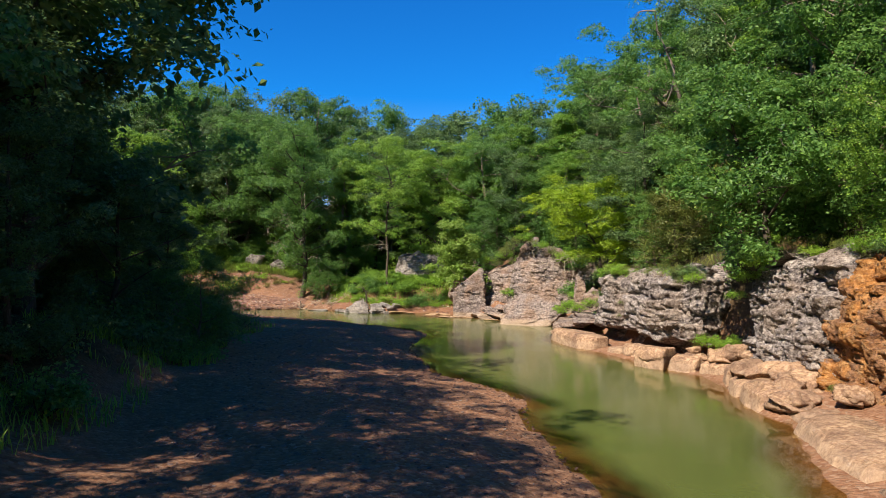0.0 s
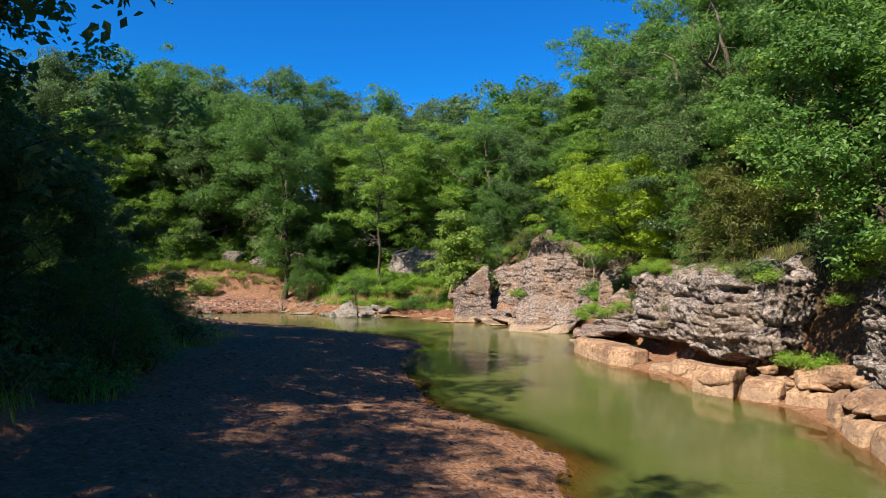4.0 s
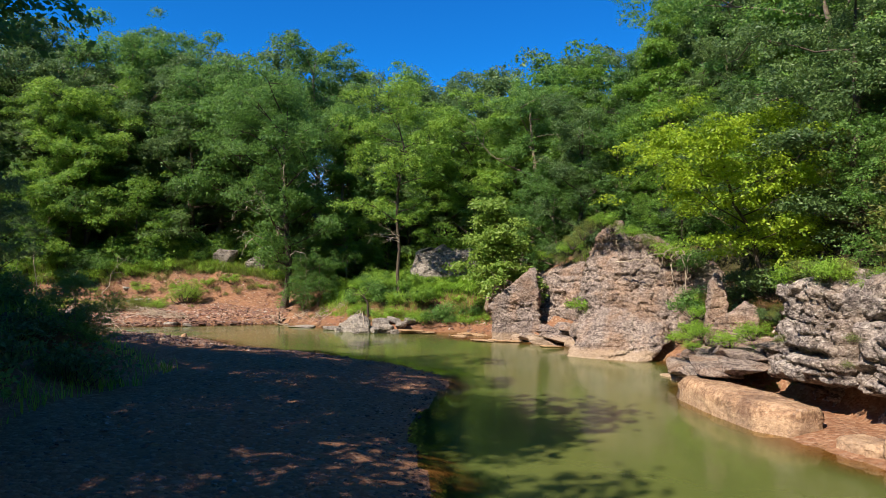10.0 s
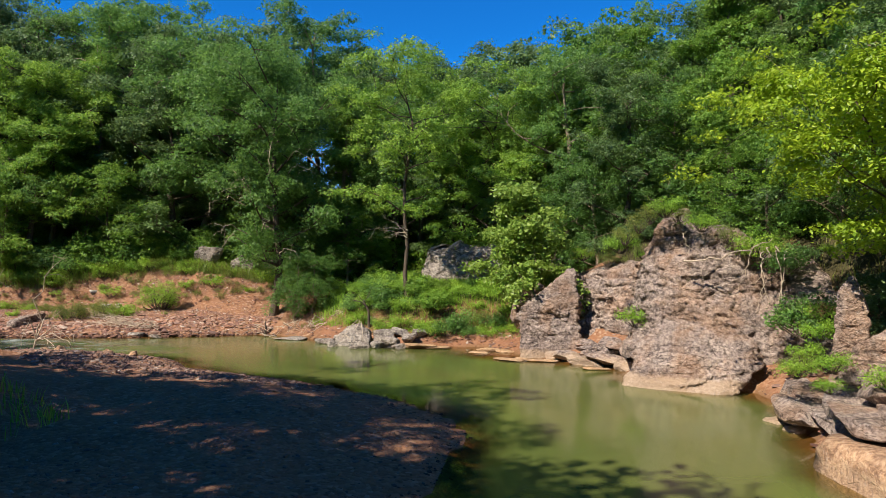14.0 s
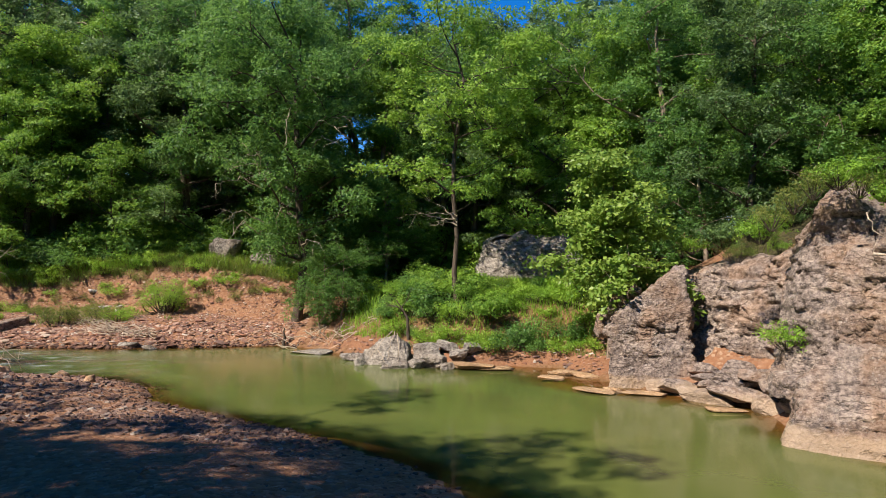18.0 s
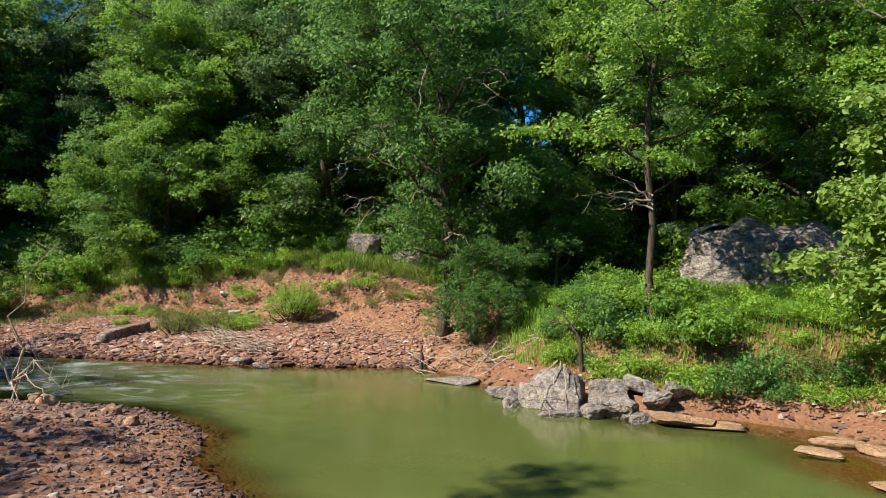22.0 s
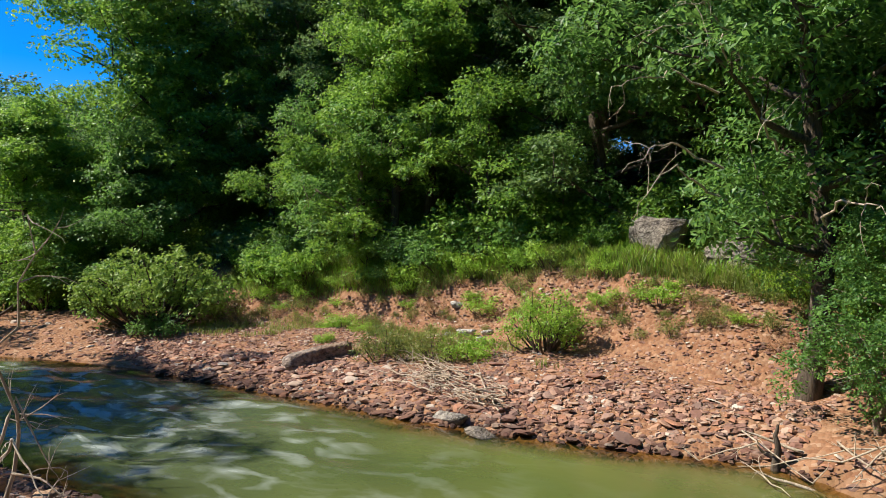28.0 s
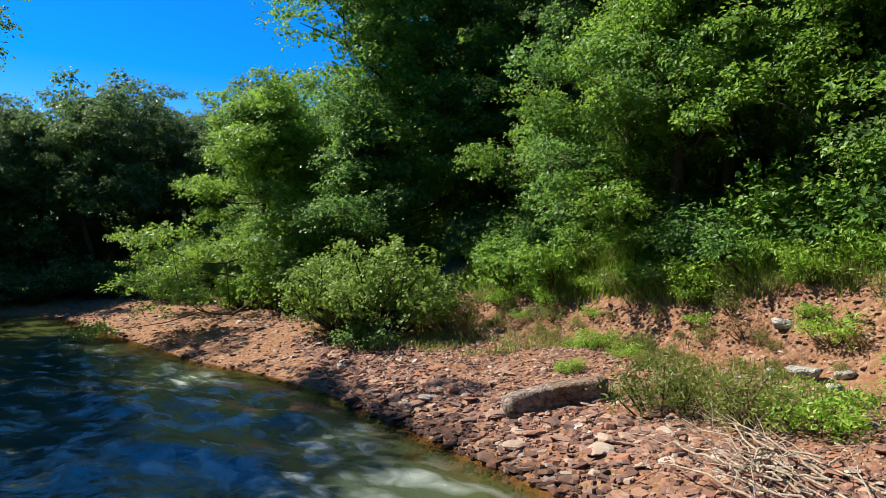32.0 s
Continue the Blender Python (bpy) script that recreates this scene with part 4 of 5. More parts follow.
def clump_leaves(centres, radii, count, length, width, seed, flat=.6, up=.7, droop=.25):
    """Leaves on and in flattened clumps; count per square metre of the clump's section."""
    r = np.random.RandomState(seed)
    ps, ns = [], []
    for c, rad in zip(centres, radii):
        n = max(2, int(count * rad * rad * 3.1 / 7))      # sprigs of seven leaves over a domed clump
        d = r.normal(size=(n, 3))
        d /= np.linalg.norm(d, axis=1)[:, None]
        d[:, 2] = np.where((d[:, 2] < .05) & (r.rand(n) < .72), np.abs(d[:, 2]), d[:, 2])
        lobe = 1 + .28 * np.sin(np.arctan2(d[:, 1], d[:, 0]) * r.randint(2, 5) + r.uniform(0, 6.28))
        q = d * (rad * r.uniform(.35, 1.1, n) ** .5 * lobe)[:, None] * [1, 1, flat]
        q[:, 2] -= .22 * (q[:, 0] ** 2 + q[:, 1] ** 2) / rad
        q = np.repeat(q, 7, 0) + r.normal(size=(n * 7, 3)) * length * [.8, .8, .45]
        ps.append(c + q)
        ns.append(np.repeat(d * .55 + r.normal(size=(n, 3)) * .3, 7, 0) + np.array([0, 0, up]) + r.normal(size=(n * 7, 3)) * .42)
    return leaves(np.concatenate(ps), np.concatenate(ns), length, width, seed + 1, droop)


def bent(a, b, seed, sag=.12, n=6):
    r = np.random.RandomState(seed)
    a, b = np.asarray(a, float), np.asarray(b, float)
    t = np.linspace(0, 1, n)[:, None]
    p = a + (b - a) * t
    ln = np.linalg.norm(b - a)
    p += np.sin(t * np.pi) * r.normal(size=3) * sag * ln * .5
    p[1:-1] += r.normal(size=(n - 2, 3)) * ln * .012
    return p


def tree(name, label, seed, tall, spread, first, leaf, bark, trunk_r=.18, limbs=9, count=72, length=.235, width=.6, clump=.95, flat=.72, shape="round", lean=(0, 0), open_=0.0, group="woodland trees", droop=.25, inner=10):
    """One tree at the origin: trunk, limbs and a crown of leaf clumps. first: the height of its lowest limb."""
    r = np.random.RandomState(seed)
    top = np.array([lean[0] + r.normal() * .3, lean[1] + r.normal() * .3, tall * .93])
    tp = bent((0, 0, -.4), top, seed, .025, 9)
    tr = trunk_r * np.array([1.35, 1.0, .92, .84, .74, .62, .48, .32, .12])
    root = empty(name, label, "tree", None, group)
    part("trunk", mesh_of("trunk", *tube(tp, tr, 9), bark, True), root)
    cents, rads = [], []
    for k in range(limbs):
        h = first + (tall * .86 - first) * (k + .3 * r.rand()) / limbs
        fr = h / (tall * .93)
        o = np.array([np.interp(fr, np.linspace(0, 1, 9), tp[:, i]) for i in range(3)])
        rel = (h - first) / max(tall - first, .1)
        if shape == "round":
            reach = spread * (.45 + .75 * math.sin(math.pi * min(1, .18 + .72 * rel)))
        elif shape == "cone":
            reach = spread * (1.08 - .92 * rel)
        else:
            reach = spread * (.75 + .35 * rel)
        reach *= r.uniform(.75, 1.15)
        az = k * 2.4 + r.rand() * .9 + seed
        rise = reach * (r.uniform(.15, .7) if shape != "cone" else r.uniform(-.1, .2))
        tip = o + np.array([math.cos(az) * reach, math.sin(az) * reach, rise])
        lp = bent(o, tip, seed * 31 + k, .16, 6)
        lr = trunk_r * (.5 - .25 * rel) * np.array([1, .8, .62, .45, .3, .12])
        pieces = [tube(lp, lr, 6)]
        for j in range(4):
            u = r.uniform(.35, 1)
            q = np.array([np.interp(u, np.linspace(0, 1, 6), lp[:, i]) for i in range(3)])
            e = q + r.normal(size=3) * [.30, .30, .24] * reach + [0, 0, .12 * reach]
            pieces.append(tube(bent(q, e, seed * 77 + k * 5 + j, .2, 4), trunk_r * .16 * np.array([1, .7, .45, .15]), 5))
            if r.rand() > open_:
                cents.append(e)
                rads.append(clump * r.uniform(.7, 1.25))
            cents.append(q * .5 + e * .5 + r.normal(size=3) * .3)
            rads.append(clump * r.uniform(.55, 1.0))
        cents.append(tip)
        rads.append(clump * r.uniform(.8, 1.2))
        part("limb", mesh_of("limb", *cat(pieces), bark, True), root)
    for k in range(inner):
        u = r.uniform(.35, 1.02)
        h = first + (tall - first) * u
        g = spread * .4 * (1.1 - u if shape == "cone" else 1)
        cents.append(np.array([lean[0] * u, lean[1] * u, h]) + r.normal(size=3) * [g, g, .4])
        rads.append(clump * r.uniform(.7, 1.15))
    for k in range(5):
        cents.append(top + r.normal(size=3) * [.16 * spread + .2, .16 * spread + .2, .3] - [0, 0, .02 * tall])
        rads.append(clump * r.uniform(.8, 1.1))
    cents = np.array(cents)
    part("crown", mesh_of("crown", *clump_leaves(cents, np.array(rads), count, length, width, seed + 5, flat, .7, droop), leaf), root)
    return root


WOODS = [
    tree("oak_tree", "tall leafy oak with a rounded mid-green crown", 1, 15, 3.9, 2.4, M_LEAF, M_BARK_PALE, .22, 10, count=180, length=.15, clump=0.8, flat=0.58, inner=34),
    tree("oak_tree", "tall leafy oak with a dense deep-green crown", 2, 13.5, 3.6, 1.8, M_LEAF_DEEP, M_BARK, .2, 10, count=180, length=.15, clump=0.8, flat=0.58, inner=34),
    tree("hickory_tree", "slender hickory with a high green crown", 3, 14.3, 3.1, 2.6, M_LEAF, M_BARK_PALE, .19, 11, count=180, length=.15, clump=0.72, flat=0.58, inner=34),
    tree("elm_tree", "spreading elm with fresh green leaves", 4, 12, 3.8, 1.6, M_LEAF, M_BARK, .2, 10, shape="vase", count=180, length=.15, clump=0.8, flat=0.5, inner=34),
    tree("maple_tree", "leafy maple with bright yellow-green leaves", 5, 11, 3.4, 1.4, M_LEAF_LIGHT, M_BARK, .17, 10, count=230, length=.13, clump=0.8, flat=0.48, inner=34),
    tree("ash_tree", "narrow ash tree with layered light-green branches", 6, 14, 3.0, 1.2, M_LEAF_LIGHT, M_BARK_PALE, .18, 12, shape="cone", count=230, length=.13, clump=0.74, flat=0.46, inner=34),
    tree("gum_tree", "broad tree with dark green drooping leaves", 7, 12.5, 4.0, 1.2, M_LEAF_DEEP, M_BARK, .22, 11, count=180, length=.15, clump=0.8, flat=0.5, inner=34),
    tree("young_oak_tree", "young oak with a low leafy crown", 8, 7.5, 2.6, .5, M_LEAF, M_BARK_PALE, .11, 9, clump=.75, count=150, length=.13),
    tree("young_maple_tree", "young maple with pale green leaves", 9, 6.5, 2.3, .5, M_LEAF_LIGHT, M_BARK, .09, 9, clump=.7, count=150, length=.125, flat=.6),
    tree("cedar_tree", "dark cedar with a narrow pointed crown", 10, 8.5, 1.8, .5, M_LEAF_CEDAR, M_BARK, .12, 13, shape="cone", clump=.6, count=150, length=.19, width=.3, flat=.5),
    tree("far_oak_tree", "dark green oak in the woods higher on the slope", 11, 15, 4.3, 1.5, M_LEAF_DEEP, M_BARK, .22, 3, count=58, length=.29, inner=26, clump=1.15),
    tree("far_oak_tree", "deep-green oak in the woods higher on the slope", 12, 14, 4.2, 1.5, M_LEAF_DEEP, M_BARK, .22, 3, count=58, length=.29, inner=26, clump=1.15),
    tree("far_hickory_tree", "green hickory in the woods higher on the slope", 13, 15.5, 3.8, 1.5, M_LEAF, M_BARK, .22, 3, count=58, length=.29, inner=26, clump=1.1),
]
USED = set()


def put_tree(k, x, y, turn=0.0, size=1.0, z=None, tilt=0.0):
    ob = WOODS[k]
    m = pose(x, y, (height(x, y) if z is None else z) - .1, tilt, 0, turn)
    if k not in USED:
        USED.add(k)
        ob.matrix_world = m @ Matrix.Scale(size, 4)
        return ob
    c = copy_thing(ob, m)
    c.scale = (size, size, size)
    return c


def scatter(n, seed, kinds, x0, x1, y0, y1, gap, ok, lo=.8, hi=1.2):
    """Trees at random over a field, no two nearer than gap, where ok(x, y, distance from shore, north) holds."""
    r = np.random.RandomState(seed)
    xs, ys = r.uniform(x0, x1, n * 12), r.uniform(y0, y1, n * 12)
    h, wet_, d, nth = land(xs, ys)
    got = []
    for x, y, z, w, dd, q in zip(xs, ys, h, wet_, d, nth):
        if len(got) >= n:
            break
        if w or not ok(x, y, dd, q) or any((x - a) ** 2 + (y - b) ** 2 < gap * gap for a, b in got):
            continue
        got.append((x, y))
        put_tree(int(r.choice(kinds)), x, y, r.uniform(0, 360), r.uniform(lo, hi), z)


# the near trees, each at its place
tree("creekside_tree", "slim creekside tree with a bare lower trunk and loose yellow-green crown", 41, 12.5, 2.6, 4.3, M_LEAF_LIGHT, M_BARK, .1, 14, count=170, length=.125, clump=.62, flat=.5, open_=.25, inner=12, group="creekside trees").matrix_world = pose(-4.4, 56.6, height(-4.4, 56.6) - .05)
tree("willow_tree", "large dark-leaved tree with twigs hanging to the water", 42, 14.2, 3.5, 3.0, M_LEAF, M_BARK, .2, 22, count=120, length=.165, width=.45, clump=.78, flat=.72, inner=56, droop=.4, shape="vase", group="creekside trees").matrix_world = pose(-12.2, 60.2, height(-12.2, 60.2) - .1)
tree("sycamore_sapling", "young sycamore with pale green leaves beside the standing rock", 43, 7.0, 1.9, 1.6, M_LEAF_PALE, M_BARK_PALE, .08, 13, count=150, length=.15, width=.75, clump=.6, flat=.5, shape="cone", group="creekside trees").matrix_world = pose(1.0, 53.8, height(1.0, 53.8) - .1)
tree("maple_tree", "maple leaning from the cliff over the water with yellow-green leaves", 44, 4.6, 1.9, .5, M_LEAF_LIME, M_BARK, .065, 14, count=230, length=.11, width=.6, clump=.62, lean=(-1.6, -.4), flat=.3, inner=5, group="cliff-top trees").matrix_world = pose(9.2, 39.2, 3.8)
tree("oak_tree", "leafy deep-green tree leaning over the cleft in the cliff", 51, 5.8, 2.3, .2, M_LEAF, M_BARK, .13, 16, count=150, length=.15, clump=.7, flat=.5, lean=(-1.5, .7), inner=14, group="cliff-top trees").matrix_world = pose(11.7, 24.3, 4.3)
tree("cedar_tree", "bushy olive-brown cedar on the cliff edge", 45, 3.8, 1.9, .3, M_LEAF_CEDAR, M_BARK, .1, 12, shape="cone", clump=.55, count=170, length=.13, width=.26, flat=.58, group="cliff-top trees").matrix_world = pose(11.0, 33.0, 4.0)
tree("ash_tree", "upright tree with bright green layered branches", 46, 12.0, 3.2, .8, M_LEAF_LIGHT, M_BARK, .17, 20, shape="cone", count=190, length=.13, clump=.72, flat=.42, inner=10, group="creekside trees").matrix_world = pose(-27.6, 62.4, height(-27.6, 62.4) - .1)
tree("box_elder_tree", "tall spreading tree with sunlit green leaves over the gravel", 47, 17.5, 4.3, 2.2, M_LEAF_LIGHT, M_BARK, .24, 26, count=95, length=.17, clump=1.35, inner=64, flat=.5, group="creekside trees").matrix_world = pose(-40.7, 59.2, 1.6)
tree("box_elder_tree", "low spreading tree with bright yellow-green layered leaves", 49, 9.5, 4.4, .6, M_LEAF_LIGHT, M_BARK, .16, 20, count=170, length=.14, clump=.9, inner=8, flat=.4, shape="cone", group="creekside trees").matrix_world = pose(-42.0, 53.6, 1.0)
tree("box_elder_tree", "low leafy tree with drooping layered green branches", 50, 8.0, 3.0, .6, M_LEAF, M_BARK, .14, 15, count=170, length=.14, clump=.8, inner=8, flat=.42, shape="cone", group="creekside trees").matrix_world = pose(-37.6, 56.6, 1.3)

tree("hackberry_tree", "leafy tree leaning from the bank with loose hanging sprays of leaves", 48, 12.0, 3.7, 3.4, M_LEAF, M_BARK, .15, 20, count=140, length=.16, clump=.85, inner=34, droop=.5, lean=(-.8, -.4), group="creekside trees").matrix_world = pose(-14.9, 64.4, height(-14.9, 64.4) - .1)
# woods on the north bank
scatter(36, 101, [0, 1, 2, 3, 5, 6, 4], -46, 8, 63, 74, 3.4, lambda x, y, d, q: q and d > 7.8, .72, 1.08)
scatter(46, 102, [10, 11, 12, 10], -56, 26, 74, 96, 4.0, lambda x, y, d, q: True, .75, 1.0)
scatter(22, 103, [7, 8, 9, 4, 7], -44, 6, 61.5, 68, 2.2, lambda x, y, d, q: q and d > 6.2 and not -9 < x < 1, .5, .9)
# the hill on the right
scatter(44, 104, [0, 1, 3, 0, 5, 6, 2, 3], 11.5, 24, 8, 64, 3.0, lambda x, y, d, q: q and d > 5.0, .75, 1.05)
scatter(34, 105, [7, 8, 9, 7, 7], 7, 15, 8, 58, 1.9, lambda x, y, d, q: q and 4.2 < d < 8, .5, .95)
scatter(16, 115, [0, 1, 3, 4, 5, 6], 1.5, 12.5, 52, 64, 2.8, lambda x, y, d, q: q and d > 5.2, .6, .9)
scatter(14, 116, [7, 8, 7, 4], 1.0, 11, 49, 62, 1.8, lambda x, y, d, q: q and d > 4.6, .45, .8)
scatter(30, 110, [10, 11, 12], 22, 46, 0, 80, 4.2, lambda x, y, d, q: q, .9, 1.2)
# the shaded left bank and behind: several unseen trees added to shade the bar
for k, x, y, sz in ((0, -16.2, 27.4, 1.3), (11, -15.4, 26.6, 1.2), (1, -14.4, 21.4, 1.15), (11, -12.2, 20.4, 1.2), (6, -13.4, 15.4, .92), (0, -12.0, 9.6, 1.0), (0, -10.8, 4.0, 1.05), (7, -20.2, 38.4, .6), (11, -19.8, 30.6, 1.05), (1, -10.4, -1.4, 1.1), (1, -4.5, -13.5, 1.2), (0, 3.0, -18.0, 1.2), (6, -9.5, -7.0, 1.2)):
    put_tree(k, x, y, x * 37 + y * 11, sz)
scatter(16, 106, [0, 1, 6, 2, 1], -26, -11.5, -24, 27, 3.8, lambda x, y, d, q: not q and d > 12 and x < -.53 * (y - 7) - 8.0, .9, 1.2)
scatter(9, 114, [1, 6, 7], -22, -10, 25, 36, 3.2, lambda x, y, d, q: not q and d > 9 and x < -.53 * (y - 7) - 3.5, .45, .6)
scatter(18, 107, [7, 1, 6, 7], -18, -8.4, 10, 40, 2.0, lambda x, y, d, q: not q and d > 8.3, .3, .5)
scatter(20, 111, [10, 11], -50, -26, -24, 34, 4.6, lambda x, y, d, q: not q, .7, 1.0)
scatter(16, 112, [10, 11], -8, 30, -46, -22, 4.4, lambda x, y, d, q: True, .9, 1.2)
# upstream; the first six, mostly out of view, are added to shade the water
for k, x, y, sz in ((0, -33.5, 40.4, 1.15), (1, -37.4, 39.0, 1.2), (6, -30.6, 40.2, 1.05), (0, -42.0, 37.0, 1.15), (1, -46.5, 36.0, 1.1), (6, -27.4, 40.0, .7), (2, -20.6, 65.8, .95), (8, -23.0, 62.8, .95), (3, -17.0, 66.2, .95), (1, -34.5, 66.6, 1.15), (6, -38.6, 66.4, 1.15), (1, -31.0, 67.8, 1.15), (6, -44.0, 64.0, 1.1), (5, -24.9, 65.6, .95), (8, -31.9, 60.9, .8), (8, -28.8, 62.0, .8), (0, -18.8, 66.4, .85), (5, -14.6, 65.6, .85), (5, -9.0, 64.2, .9), (3, -6.2, 65.0, .9), (4, -2.0, 64.4, .9), (7, -8.6, 62.6, .7), (0, -26.0, 67.5, 1.05), (7, -10.5, 58.8, .5), (7, -9.6, 58.9, .42), (1, 10.6, 36.6, .62), (6, 11.2, 39.8, .62), (1, 10.8, 42.6, .55), (7, 10.6, 34.9, .5), (7, -48.4, 50.6, .42), (7, -50.2, 49.4, .36)):
    put_tree(k, x, y, x * 37, sz)
for k, x, y in ((10, 2.0, 74.5), (12, 6.2, 73.0), (11, -1.6, 76.0), (10, 9.5, 71.5)):
    put_tree(k, x, y, x * 61, (20.3 - height(x, y)) / 15)
scatter(20, 108, [0, 1, 6, 9, 2], -58, -28, 20, 41, 3.8, lambda x, y, d, q: not q and d > 2.6, .6, .85)
scatter(60, 109, [10, 11, 10, 9], -92, -60, 14, 66, 3.4, lambda x, y, d, q: q and d > 1.0, .55, .8)
scatter(16, 113, [0, 1, 3, 6], -62, -42, 54, 72, 3.8, lambda x, y, d, q: q and d > 7.5, .55, .8)
scatter(40, 117, [10, 11], -135, -84, -10, 110, 6, lambda x, y, d, q: True, .8, 1.1)
for k in range(24):
    y = 30 + (k % 12) * 2.6
    put_tree((1, 6, 11, 6)[k % 4], -56.5 - (k // 12) * 4 - (k % 3), y, k * 53, .72 + .05 * (k % 4))
scatter(18, 118, [6, 1, 7], -52, -30, 20, 43, 2.8, lambda x, y, d, q: not q and .8 < d < 6, .45, .7)
for k, ob in enumerate(WOODS):
    if k not in USED:
        put_tree(k, -70 - 4 * k, 80, 0, 1.0)


# ---------------------------------------------------------------- bushes, weeds and grass
def bush(name, label, seed, wide, tall, leaf, count=90, length=.13, width=.55, clumps=9, clump=.36, group="bank bushes", up=.6, stem=M_BARK):
    r = np.random.RandomState(seed)
    root = empty(name, label, "bush", None, group)
    cents, pieces = [], []
    for k in range(clumps):
        a, u = r.uniform(0, 6.28), r.uniform(.15, 1) ** .6
        h = tall * (1 - .62 * u) * r.uniform(.55, 1.0)
        e = np.array([math.cos(a) * wide * .5 * u, math.sin(a) * wide * .5 * u, h])
        pieces.append(tube(bent((e[0] * .1, e[1] * .1, -.15), e, seed * 9 + k, .15, 4), .014 * tall * np.array([1.2, 1, .7, .3]), 4))
        cents += [e, e * [.75, .75, .62]]
    rads = clump * r.uniform(.7, 1.25, len(cents))
    tagged(part("woody_base", mesh_of("woody_base", *cat(pieces), stem, True), root), kind="stuff")
    part("foliage", mesh_of("foliage", *clump_leaves(cents, rads, count, length, width, seed + 3, .75, up), leaf), root)
    return root


BUSHES = [
    bush("green_bush", "leafy green bush on the creek bank", 201, 2.0, 1.5, M_LEAF, count=130, length=.125, clumps=14, clump=.4),
    bush("green_bush", "deep green leafy bush on the creek bank", 202, 1.8, 1.1, M_LEAF_DEEP, count=130, length=.12, clumps=13, clump=.38),
    bush("bright_bush", "bright green shrub on the creek bank", 203, 1.5, 1.1, M_GRASS, count=190, length=.10, width=.4, clumps=14, clump=.32),
    bush("weed_clump", "yellow-green feathery weed clump on the stony bank", 204, .95, .95, M_WEED, count=330, length=.075, width=.24, clumps=13, clump=.22, up=.1),
    bush("broad_leaf_bush", "broad-leaved bush with sunlit yellow-green leaves", 205, 2.4, 1.9, M_LEAF_LIGHT, count=150, length=.12, width=.65, clumps=17, clump=.44),
    bush("dry_bush", "brown withered bush at the foot of the bank", 206, 1.4, 1.0, M_DRY, count=130, length=.08, width=.25, clumps=12, clump=.32),
]
BUSH_USED = set()


def put_bush(k, x, y, turn=0.0, size=1.0, z=None):
    m = pose(x, y, (height(x, y) if z is None else z) - .05, 0, 0, turn)
    ob = BUSHES[k]
    if k not in BUSH_USED:
        BUSH_USED.add(k)
        ob.matrix_world = m @ Matrix.Scale(size, 4)
        return ob
    c = copy_thing(ob, m)
    c.scale = (size,) * 3
    return c


def scatter_bushes(n, seed, kinds, x0, x1, y0, y1, gap, ok, lo=.7, hi=1.3):
    r = np.random.RandomState(seed)
    xs, ys = r.uniform(x0, x1, n * 14), r.uniform(y0, y1, n * 14)
    h, wet_, d, nth = land(xs, ys)
    got = []
    for x, y, z, w, dd, q in zip(xs, ys, h, wet_, d, nth):
        if len(got) >= n:
            break
        if w or not ok(x, y, dd, q) or any((x - a) ** 2 + (y - b) ** 2 < gap * gap for a, b in got):
            continue
        got.append((x, y))
        put_bush(int(r.choice(kinds)), x, y, r.uniform(0, 360), r.uniform(lo, hi), z)


# single ones that can be told apart
bush("locust_bush", "airy bright green locust bush growing from the scree", 207, 2.1, 2.1, M_GRASS, count=330, length=.075, width=.42, clumps=34, clump=.3).matrix_world = pose(-18.3, 60.0, height(-18.3, 60.0) - .05)
put_bush(3, -22.0, 57.6, 20, 1.5)
put_bush(3, -21.6, 57.9, 120, 1.2)
put_bush(3, -20.2, 58.0, 220, 1.3)
put_bush(3, -20.9, 58.3, 80, 1.3)
put_bush(2, -19.7, 58.6, 130, .9)
put_bush(2, -25.2, 57.9, 60, .45)
put_bush(2, -25.6, 59.6, 160, .5)
put_bush(3, -24.4, 59.2, 30, .6)
put_bush(2, -31.6, 59.4, 40, .7)
bush("sprawling_bush", "wide sprawling leafy bush at the edge of the gravel", 208, 5.0, 3.9, M_LEAF_PALE, count=150, length=.13, width=.6, clumps=46, clump=.55).matrix_world = pose(-32.6, 55.6, height(-32.6, 55.6) - .05, 0, 0, 30)
put_bush(0, -31.0, 55.0, 90, .8)
put_bush(0, -34.6, 55.0, 200, 1.1)
put_bush(5, -31.4, 57.4, 10, 1.0)
put_bush(5, -32.0, 58.4, 80, 1.2)
put_bush(5, -30.2, 57.8, 150, .8)
put_bush(4, -44, 53, 30, 1.3)
put_bush(4, -41, 54, 130, 1.4)
put_bush(2, 10.6, 26.1, 0, .7, .9)
for x, y, z, sz in ((12.6, 26.6, 4.0, 1.0), (12.4, 25.4, 4.1, 1.1), (10.7, 24.2, 4.0, .8), (11.6, 27.6, 4.2, .9)):
    put_bush(1, x, y, y * 50, sz, z)
put_bush(2, 4.6, 48.0, 60, .75, 1.75)
# kind 1's deeper leaf colour stands in for shade in the recess
for x, y, z, k, sz in ((8.0, 42.8, 2.0, 0, .8), (8.6, 42.2, 2.3, 2, .9), (7.9, 41.6, 2.0, 2, .6), (9.2, 41.0, 2.6, 1, .7), (9.4, 39.4, 2.9, 1, .9), (7.3, 37.2, 1.5, 2, .6), (7.8, 36.8, 1.8, 2, .6), (9.0, 44.0, 2.2, 1, .9), (7.2, 40.8, 1.3, 3, .7)):
    put_bush(k, x, y, x * 53 + y * 7, sz, z)
